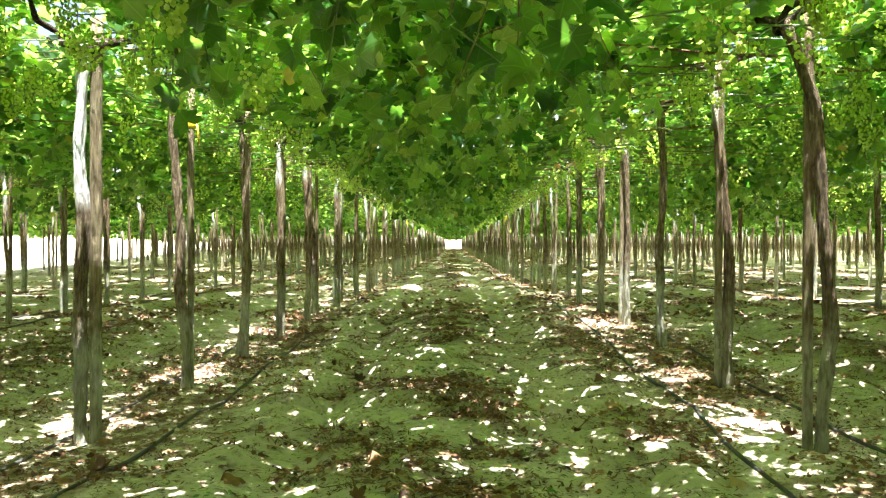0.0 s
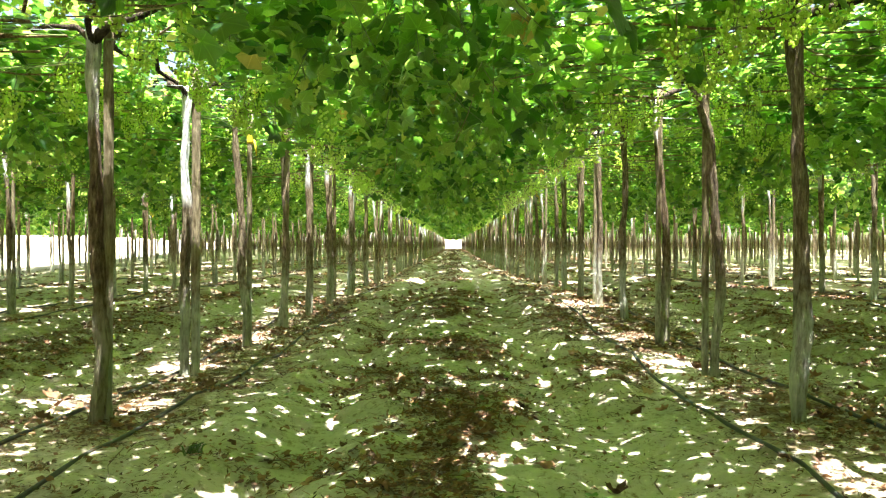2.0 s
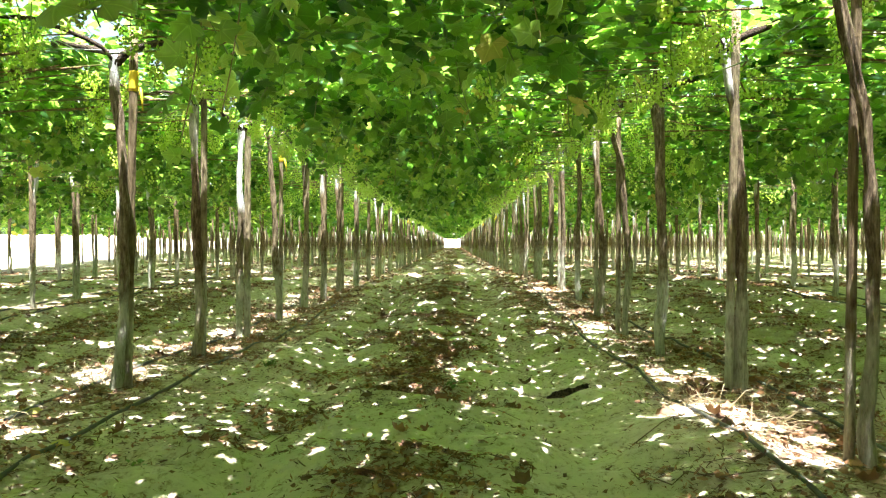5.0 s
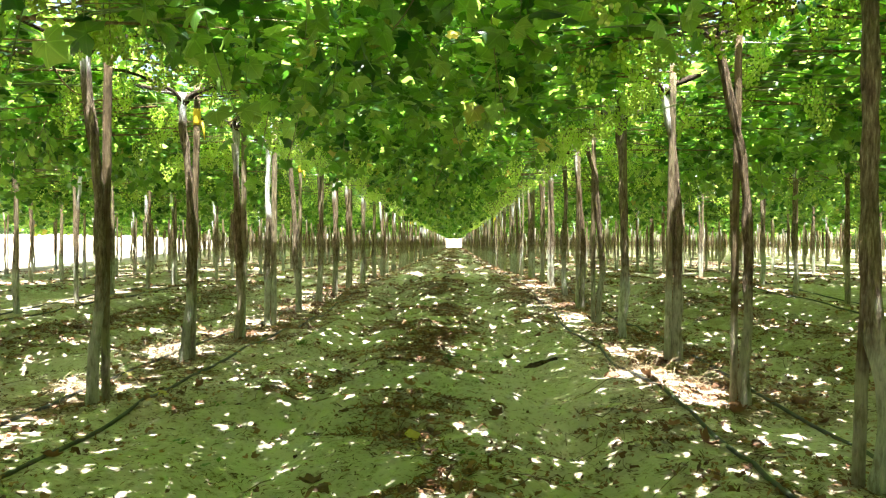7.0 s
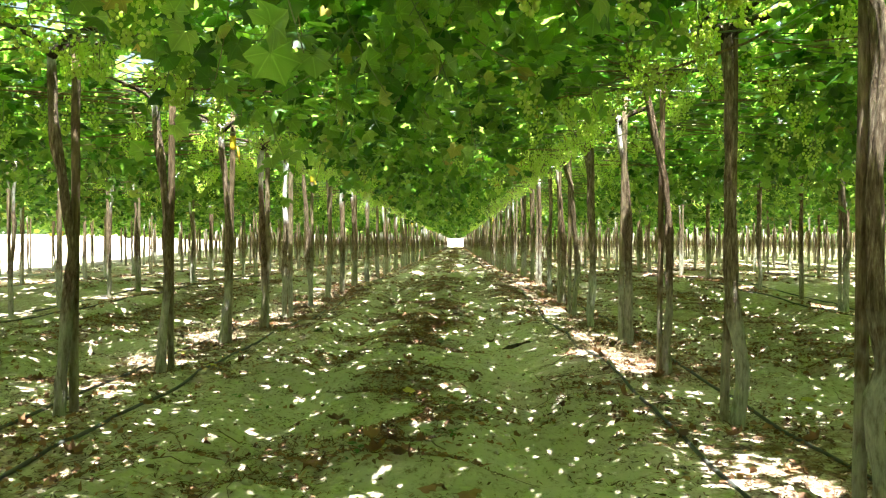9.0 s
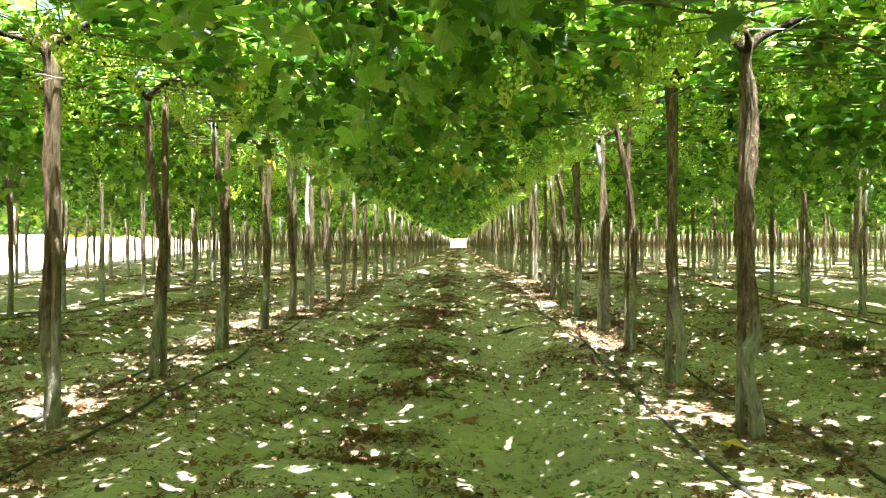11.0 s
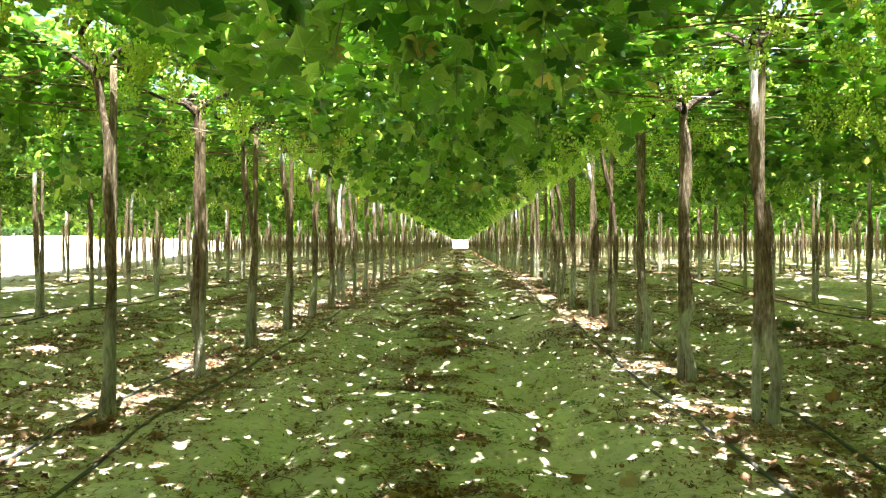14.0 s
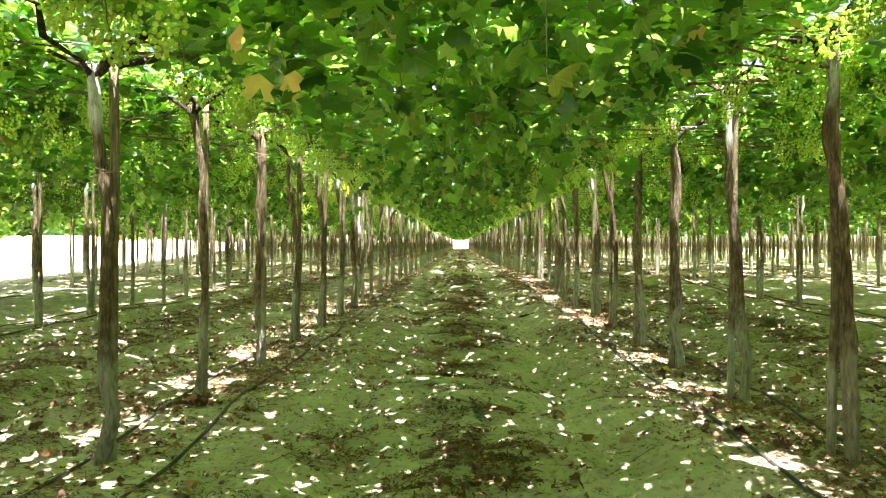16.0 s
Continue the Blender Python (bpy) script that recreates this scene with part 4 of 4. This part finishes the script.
build_canes(1700, -5.6, 5.4, -9, 20, SHOOT, "green_shoots", "green shoots spread over the wires", 0.0042, 72)


# ---- grape bunches ----
def ball(level):
    if level == 0:
        return (np.array([(1, 0, 0), (-1, 0, 0), (0, 1, 0), (0, -1, 0), (0, 0, 1), (0, 0, -1)]) * 1.2,
                np.array([(0, 2, 4), (2, 1, 4), (1, 3, 4), (3, 0, 4), (2, 0, 5), (1, 2, 5), (3, 1, 5), (0, 3, 5)]))
    bm = bmesh.new()
    bmesh.ops.create_icosphere(bm, subdivisions=level, radius=1)
    v, f = np.array([q.co[:] for q in bm.verts]), np.array([[q.index for q in t.verts] for t in bm.faces])
    bm.free()
    return v, f


def bunch_arrays(level, seed, berries=58, length=0.21, size=0.0098):
    g = np.random.default_rng(seed)
    v, f = ball(level)
    out, faces = [], []
    for k in range(berries):
        t = (k + 0.5) / berries
        wide = 0.050 * (0.30 + 1.15 * math.sin(math.pi * min(1, 0.25 + 0.72 * t)) ** 1.2) * (1.15 - 0.55 * t)
        a = k * 2.4 + g.normal(0, 0.3)
        rr = wide * g.uniform(0.65, 1.1)
        c = np.array([rr * math.cos(a), rr * math.sin(a), -0.05 - length * t + g.normal(0, 0.006)])
        faces.append(f + len(out) * len(v))
        out.append(v * np.array([1, 1, 1.18]) * size * g.uniform(0.85, 1.15) + c)
    return np.concatenate(out), np.concatenate(faces)


def build_bunch(level, seed, length):
    bunch = new("grape_bunch")
    berries = array_object("fruit", *bunch_arrays(level, seed, 112 if level == 2 else 96, length, 0.0070), GRAPE, True)
    tagged(berries, kind="stuff").parent = bunch
    tagged(bunch, "unripe green grape bunch hanging under the canopy", "grapes", "grape bunches under the canopy")
    line = [(0.004 * math.sin(k * 2), 0.003 * math.cos(k * 3), 0.06 - 0.05 * k) for k in range(6)]
    part_mesh("stem", tube(line, [0.003, 0.003, 0.0028, 0.0025, 0.002, 0.0015], 5), SHOOT, bunch)
    return bunch


g = random.Random(81)
bunch_places, far_bunches = [], []
for x, y in spots:
    if not (abs(x) < 6 and -8.5 < y < 24 or abs(x) < 2.5 and y < 48):
        continue
    for _ in range(g.choice((16, 18, 20, 22))):
        s = g.choice((-1, 1))
        bx, by = x + s * (0.16 + abs(g.gauss(0, 0.40))), y + g.choice((-1, 1)) * g.uniform(0.24, 0.72)
        bz = 2.15 - 0.48 * min(abs(bx - x), 0.9) + g.uniform(-0.07, 0.06)
        near = abs(bx) < 2.6 and -7.2 < by < 5.5
        (bunch_places if near and len(bunch_places) < 295 and g.random() < 0.75 else far_bunches).append((bx, by, bz))
kinds = [build_bunch(2, 90, 0.17), build_bunch(1, 91, 0.22), build_bunch(1, 92, 0.19)] + [build_bunch(1, 93, 0.20), build_bunch(1, 94, 0.16)]
used = [False] * 5
for bx, by, bz in bunch_places:
    k = g.randrange(3) if by < 3 and abs(bx) < 2.2 and g.random() < 0.15 else 3 + g.randrange(2)
    place = pose(bx, by, bz, g.uniform(-12, 12), g.uniform(-12, 12), g.uniform(0, 360))
    if used[k]:
        copy_thing(kinds[k], place)
    else:
        kinds[k].matrix_basis, used[k] = place, True


def build_far_bunches():
    shapes = [bunch_arrays(0, 95, 20, 0.19), bunch_arrays(0, 96, 18, 0.16), bunch_arrays(1, 97, 60, 0.19, 0.0076), bunch_arrays(1, 98, 54, 0.17, 0.0076),
              bunch_arrays(0, 99, 10, 0.18), bunch_arrays(0, 100, 9, 0.16)]
    out, faces, n = [], [], 0
    for i, p in enumerate(far_bunches):
        v, f = shapes[i % 2 + (2 if abs(p[0]) < 2.7 and p[1] < 5 else 0 if abs(p[0]) < 4.5 and p[1] < 11 else 4)]
        out.append(v * np.array([1.15, 1.15, 1.0]) + np.array(p))
        faces.append(f + n)
        n += len(v)
    ob = array_object("far_grape_bunches", np.concatenate(out), np.concatenate(faces), GRAPE, True)
    tagged(ob, "many green grape bunches hanging along the rows", "grapes", kind="stuff")


build_far_bunches()


# ---- drip hoses on the soil, two along each row ----
def build_hose(x0, y0, y1, seed, step):
    g = random.Random(seed)
    ys = np.arange(y0, y1, step)
    xs = x0 + 0.07 * (vnoise(ys * 0.33, ys * 0 + seed, 11) - 0.5) * 2 + 0.02 * (vnoise(ys * 1.3, ys * 0 + seed, 12) - 0.5)
    zs = ground_z(xs, ys)
    zs = np.convolve(np.pad(zs, 2, mode="edge"), np.ones(5) / 5, mode="valid") + 0.006
    zs = np.maximum(zs, ground_z(xs, ys) + 0.002)
    hose = mesh_object("drip_hose", *tube(list(zip(xs, ys, zs)), [0.0105] * len(ys), 7), HOSE)
    return tagged(hose, "dusty black drip hose lying along a vine row", "hose", "drip hoses along the rows")


for k, x in enumerate(ROWS_X):
    if abs(x) > 9.5:
        continue
    main = x in (ROW_L, ROW_R)
    start = max(-9.0, (-8.8 - x) / 0.25)
    build_hose(x - (0.20 if x < 0 else 0.37), start, 70 if main else 40, 2 * k + 1, 0.12 if main else 0.3)
    build_hose(x + (0.30 if x < 0 else 0.24), start, 70 if main else 40, 2 * k + 2, 0.12 if main else 0.3)


# ---- litter on the soil ----
def litter_places(count, x0, x1, y0, y1, seed, sharp):
    g = np.random.default_rng(seed)
    x, y = g.uniform(x0, x1, count), g.uniform(y0, y1, count)
    want = np.maximum(litter_patch(x, y), 0.015 if sharp == 1 else 0.05)
    ok = g.random(count) < want
    x, y = x[ok], y[ok]
    return np.stack([x, y, ground_z(x, y) + g.uniform(0.004, 0.022, len(x))], 1)


p = litter_places(125000, -5.2, 5.2, -8, 11, 101, 1)
scatter("dry_leaves", p, np.random.default_rng(4).uniform(0.014, 0.046, len(p)), 0.6, 1, DRY_LEAF, "dry brown vine leaves littering the soil", "leaf litter", 111)
p = litter_places(150000, -14, 14, 8, 45, 102, 1)
scatter("far_dry_leaves", p, np.random.default_rng(5).uniform(0.04, 0.10, len(p)), 0.4, 2, DRY_LEAF, "dry brown vine leaves littering the soil", "leaf litter", 112)
p = litter_places(60000, -9, 9, 40, 140, 105, 1)
scatter("distant_dry_leaves", p, np.random.default_rng(8).uniform(0.10, 0.24, len(p)), 0.3, 2, DRY_LEAF, "dry brown vine leaves littering the soil", "leaf litter", 115)
p = litter_places(170000, -4.2, 4.2, -8, 7, 103, 2)
scatter("leaf_crumbs", p - np.array([0, 0, 0.004]), np.random.default_rng(6).uniform(0.010, 0.028, len(p)), 0.6, 2, DRY_LEAF, "crumbled dry leaves and chaff on the soil", "leaf litter", 113)
p = litter_places(200, -5, 5, -8, 12, 104, 1)
scatter("fallen_yellow_leaves", p + np.array([0, 0, 0.01]), np.random.default_rng(7).uniform(0.05, 0.10, len(p)), 0.3, 0, YELLOW_LEAF, "fallen yellow vine leaves", "leaf litter", 114)


def debris_places(count, seed):
    g = np.random.default_rng(seed)
    x, y = g.uniform(-4.4, 4.4, count), g.uniform(-7.6, 7.5, count)
    ridge = np.abs(vnoise(x * 2.6, y * 4.2, 41) - 0.5) * 2
    want = smooth(0.36, 0.06, ridge) * smooth(0.24, 0.54, vnoise(x * 1.1, y * 1.2, 42)) * (1 - 0.4 * sand_band(x)) + 0.05
    want = np.maximum(want, 0.5 * smooth(0.35, 0.95, -tread(x, y)) * smooth(0.45, 0.7, vnoise(x * 1.4, y * 1.4, 43)))
    want = np.maximum(want, 0.8 * litter_patch(x, y))
    want = np.maximum(want, 0.9 * bump(from_row(x), 0.08, 0.55) * smooth(0.25, 0.55, vnoise(x * 1.5, y * 1.5, 28)))
    ok = g.random(count) < want
    x, y = x[ok], y[ok]
    return np.stack([x, y, ground_z(x, y) + g.uniform(0.001, 0.014, len(x))], 1)


p = debris_places(380000, 106)
scatter("dark_debris", p, np.random.default_rng(9).uniform(0.008, 0.040, len(p)), 0.45, 3, HUMUS, "dark crumbled leaf and root debris on the sand", "leaf litter", 116)


def shred_places(count, seed):
    """Stringy litter, only where the leaf litter lies in the lane."""
    g = np.random.default_rng(seed)
    x, y = g.uniform(-1.3, 1.2, count), g.uniform(-7.8, 9, count)
    ok = g.random(count) < litter_patch(x, y) ** 1.3
    x, y = x[ok], y[ok]
    return np.stack([x, y, ground_z(x, y) + g.uniform(0.003, 0.03, len(x))], 1)


p = shred_places(90000, 108)
scatter("leaf_shreds", p, np.random.default_rng(10).uniform(0.02, 0.065, len(p)), 0.55, 3, DRY_LEAF, "stringy brown shreds of dry leaves in the lane", "leaf litter", 118)


# ---- single fallen leaves ----
def dry_leaf_mesh(curl, mat):
    v, f = leaf_shape(-1)
    me = bpy.data.meshes.new("fallen_leaf")
    bent = v * np.array([1, 1, curl]) + np.stack([np.zeros(len(v)), np.zeros(len(v)), 0.5 * v[:, 1] ** 2 + 0.3 * v[:, 0] * v[:, 1]], 1)
    me.from_pydata(bent.tolist(), [], f.tolist())
    me.polygons.foreach_set("use_smooth", [True] * len(me.polygons))
    me.materials.append(mat)
    return me


FALLEN = [dry_leaf_mesh(c, DRY_LEAF) for c in (1.5, 2.5, -2.0, -1.2)]
g = random.Random(75)
for k in range(230):
    x = (ROW_L if g.random() < 0.4 else ROW_R) + g.gauss(0, 0.4) if g.random() < 0.7 else g.gauss(0, 0.35)
    y = g.uniform(-7.0, 6.0)
    size = g.uniform(0.05, 0.10)
    ob = new("fallen_leaf", g.choice(FALLEN))
    ob.matrix_basis = Matrix.LocRotScale(Vector((x, y, gz(x, y) + 0.22 * size)), Euler((g.gauss(0, 0.3), g.gauss(0, 0.3), g.uniform(0, 6.28))), (size, size, size))
    tagged(ob, "curled dry brown vine leaf lying on the soil", "leaf", "fallen leaves on the soil")


def build_twigs(count, seed):
    g = random.Random(seed)
    verts, faces = [], []
    q = litter_places(count * 3, -4.6, 4.6, -8, 9, seed, 1)
    for x, y, z in q[:count]:
        a, length = g.uniform(0, 6.28), g.choice((0.06, 0.08, 0.11, 0.16, 0.28)) * g.uniform(0.6, 1.2)
        line = []
        for k in range(4):
            px, py = x + math.cos(a + g.gauss(0, 0.25)) * length * k / 3, y + math.sin(a + g.gauss(0, 0.25)) * length * k / 3
            line.append((px, py, gz(px, py) + 0.006 + g.uniform(0, 0.012)))
        bv, bf = tube(line, [g.uniform(0.001, 0.0032)] * 4, 4)
        n = len(verts)
        verts.extend(bv)
        faces.extend(tuple(i + n for i in f) for f in bf)
    tagged(mesh_object("twigs", verts, faces, TWIG), "short dry twigs scattered on the soil", "twigs", kind="stuff")


build_twigs(4200, 121)


def build_clods(count, seed):
    g = np.random.default_rng(seed)
    v, f = ball(1)
    x, y = g.uniform(-4.5, 4.5, count), g.uniform(-8, 8, count)
    ok = g.random(count) < 0.15 + 0.85 * smooth(0.45, 0.7, vnoise(x * 1.2, y * 1.1, 33))
    x, y = x[ok], y[ok]
    n = len(x)
    s = g.uniform(0.004, 0.02, n) * g.uniform(0.5, 1.3, n)
    c = np.stack([x, y, ground_z(x, y) + 0.2 * s], 1)
    out = v[None] * (s[:, None, None] * g.uniform(0.6, 1.3, (n, len(v), 1))) * np.array([1.2, 1.2, 0.75]) + c[:, None]
    faces = (f[None] + (np.arange(n) * len(v))[:, None, None]).reshape(-1, 3)
    tagged(array_object("soil_clods", out.reshape(-1, 3), faces, SOIL, True), "small crumbly clods of sandy soil", "clods", kind="stuff")


build_clods(9000, 131)

# ---- single things on the soil ----
def build_log(x, y, turn):
    """A rotten, forked stump of old wood."""
    verts, faces = [], []
    for pts, thick in (([(-0.16, 0, 0.012), (-0.09, 0.012, 0.03), (-0.02, -0.008, 0.036), (0.05, 0.006, 0.05), (0.10, -0.004, 0.062)], 0.021), ([(0.0, 0.0, 0.035), (0.06, 0.03, 0.035), (0.12, 0.05, 0.055), (0.155, 0.045, 0.06)], 0.011), ([(-0.11, 0.0, 0.022), (-0.09, -0.045, 0.025), (-0.105, -0.075, 0.012)], 0.009)):
        line = bend(pts, 5)
        n, at = len(line), len(verts)
        bv, bf = tube(line, [thick * (0.55 + 0.5 * math.sin(math.pi * (i + 1.5) / (n + 2)) + 0.12 * math.sin(i * 2.3)) for i in range(n)], 12, 0.9, 3)
        verts.extend(bv)
        faces.extend(tuple(i + at for i in f) for f in bf)
    ob = mesh_object("wood_chunk", verts, faces, ROT_WOOD)
    ob.matrix_basis = pose(x, y, gz(x, y) + 0.01, 0, 0, turn)
    return tagged(ob, "dark rotten forked piece of wood lying in the rut", "wood")


build_log(0.83, 1.0, 25)


def build_straw(x, y, count, spread, seed, high=0.16):
    g = random.Random(seed)
    verts, faces = [], []
    for _ in range(count):
        a, rr = g.uniform(0, 6.28), abs(g.gauss(0, spread))
        px, py = x + math.cos(a) * rr, y + math.sin(a) * rr
        b, length, up = g.uniform(0, 6.28), g.uniform(0.06, 0.24), g.random() ** 2.2 * high
        z = gz(px, py)
        line = [(px, py, z + 0.004), (px + math.cos(b) * length * 0.5, py + math.sin(b) * length * 0.5, z + 0.012 + up * 0.8), (px + math.cos(b) * length, py + math.sin(b) * length, z + 0.012 + up)]
        bv, bf = tube(line, [0.0016, 0.0014, 0.0006], 4)
        n = len(verts)
        verts.extend(bv)
        faces.extend(tuple(i + n for i in f) for f in bf)
    ob = mesh_object("straw_tuft", verts, faces, STRAW)
    return tagged(ob, "tuft of dry yellow straw on the soil", "dry grass", kind="stuff")


build_straw(1.42, 0.62, 110, 0.24, 141)
build_straw(1.62, 0.1, 40, 0.2, 142, 0.1)
build_straw(-1.95, 1.1, 70, 0.14, 143, 0.2)
build_straw(-2.0, -0.2, 60, 0.2, 144, 0.1)


def build_weed(x, y, seed, size=0.05, leaves=9):
    g = np.random.default_rng(seed)
    q = np.stack([x + g.normal(0, size * 0.8, leaves), y + g.normal(0, size * 0.8, leaves), g.uniform(0.01, size, leaves)], 1)
    q[:, 2] += ground_z(q[:, 0], q[:, 1])
    ob = scatter("weed", q, g.uniform(size * 0.5, size, leaves), 0.4, 0, WEED, "small green weed sprouting from the soil", "weed", seed)
    return ob


g = random.Random(151)
for k in range(46):
    u = g.gauss(0, 0.4) if g.random() < 0.6 else g.uniform(-1.6, 1.6)
    build_weed(-0.05 + u, g.uniform(-6.6, 8), 160 + k, g.uniform(0.02, 0.045), g.choice((4, 6, 8)))


def build_single_leaf(name, x, y, z, size, mat, label, pitch, turn):
    v, f = leaf_shape(0)
    ob = array_object(name, v * np.array([1, 1, 2.2]) * size, f, mat)
    ob.matrix_basis = pose(x, y, z, pitch, 8, turn)
    return tagged(ob, label, "leaf")


build_single_leaf("dry_leaf", 0.01, -1.18, gz(0.01, -1.18) + 0.03, 0.10, YELLOW_LEAF, "curled orange dry vine leaf on the soil", 30, 40)

build_single_leaf("yellow_leaf", 1.56, -3.32, gz(1.56, -3.32) + 0.04, 0.12, YELLOW_LEAF, "crumpled yellow vine leaf beside a trunk", 20, 120)
for spray, (x, y, z, size) in enumerate([(-0.70, -7.30, 1.47, 0.105), (-0.62, -7.27, 1.49, 0.075), (-0.80, -7.25, 1.62, 0.09), (-0.33, -7.20, 1.66, 0.08)]):
    build_single_leaf("yellow_leaf", x, y, z, size, YELLOW_LEAF, "yellowed vine leaf hanging from a shoot", 62 + 9 * spray, 25 - 40 * spray)

g = random.Random(191)
for k in range(34):
    side = g.choice((-1, 1))
    x, y = -0.065 + side * g.uniform(0.35, 1.45), -7.3 + k * 0.46 + g.uniform(-0.2, 0.2)
    z = 2.0 - 0.22 * (1.5 - abs(x)) - g.uniform(0.0, 0.14)
    build_single_leaf("yellow_leaf", x, y, z, g.uniform(0.06, 0.11), YELLOW_LEAF, "yellowed vine leaf hanging from a shoot", g.uniform(40, 90), g.uniform(-60, 60))


def build_tussock(x, y, seed, size, blades):
    """A low tuft of fresh green grass blades."""
    g = random.Random(seed)
    verts, faces = [], []
    for _ in range(blades):
        a, lean, high = g.uniform(0, 6.28), g.uniform(0.3, 1.0), size * g.uniform(0.5, 1.1)
        px, py = x + g.gauss(0, 0.35 * size), y + g.gauss(0, 0.35 * size)
        base = Vector((px, py, gz(px, py) - 0.005))
        out = Vector((math.cos(a), math.sin(a), 0))
        bv, bf = tube([base, base + out * high * lean * 0.4 + Vector((0, 0, 0.7 * high)), base + out * high * lean + Vector((0, 0, 0.85 * high))], [0.005, 0.004, 0.001], 4)
        at = len(verts)
        verts.extend(bv)
        faces.extend(tuple(i + at for i in f) for f in bf)
    return tagged(mesh_object("grass_tuft", verts, faces, WEED), "small tuft of fresh green grass", "grass", kind="stuff")


build_tussock(3.6, -0.4, 201, 0.12, 90)
build_tussock(-1.05, 1.55, 202, 0.05, 26)
build_tussock(0.1, 2.2, 203, 0.05, 24)


def build_leaf_heap(x, y, seed):
    """A small heap of curled red-brown leaves by a trunk's foot."""
    g = np.random.default_rng(seed)
    q = np.stack([x + g.normal(0, 0.055, 46), y + g.normal(0, 0.045, 46), g.uniform(0.005, 0.06, 46)], 1)
    q[:, 2] = ground_z(q[:, 0], q[:, 1]) + np.minimum(q[:, 2], 0.07 * np.exp(-((q[:, 0] - x) ** 2 + (q[:, 1] - y) ** 2) / 0.006) + 0.01)
    return scatter("leaf_heap", q, g.uniform(0.03, 0.07, 46), 0.8, 0, DRY_LEAF, "small heap of curled red-brown leaves", "leaf litter", seed)


build_leaf_heap(-1.83, -4.62, 211)
build_leaf_heap(1.55, 0.95, 212)

# ---- beyond the vineyard: far trees, and a leaf screen added on the right ----
def far_wood(name, x0, x1, y0, y1, z0, z1, count, size, seed):
    g = np.random.default_rng(seed)
    x, y = g.uniform(x0, x1, count), g.uniform(y0, y1, count)
    top = z0 + (z1 - z0) * (0.35 + 0.65 * vnoise(x * 0.13, y * 0.13, seed))
    z = ground_z(x, y) + z0 + (top - z0) * g.random(count) ** 0.8
    scatter(name, np.stack([x, y, z], 1), g.uniform(0.6, 1.3, count) * size, 0.9, 1, WOODS, "far green foliage added beyond the field's edge", "trees", seed + 1)


# the right-hand foliage is added to close bright slits along the horizon
far_wood("right_woods", EDGE_RIGHT + 4, EDGE_RIGHT + 14, -40, 240, 0.0, 5.0, 14000, 0.9, 175)
far_wood("far_woods", -175, -160, -60, 460, 0.0, 5.0, 16000, 1.3, 171)


def end_leaf_screen(x0, x1, count, seed):
    """Leaves added as a screen at the neighbouring rows' far ends, hiding bright ground beyond."""
    g = np.random.default_rng(seed)
    x, y = g.uniform(x0, x1, count), ROW_END + g.uniform(0.5, 3.0, count)
    z = 0.1 + 2.1 * g.random(count) ** 0.9
    scatter("headland_leaves", np.stack([x, y, z], 1), g.uniform(0.3, 0.5, count), 0.7, 2, LEAF, "added leaf screen at the far ends of the vine rows", "leaves", seed, droop=0.5)


end_leaf_screen(2.0, EDGE_RIGHT, 9000, 181)
end_leaf_screen(WEST_END - 6, -2.1, 8000, 182)
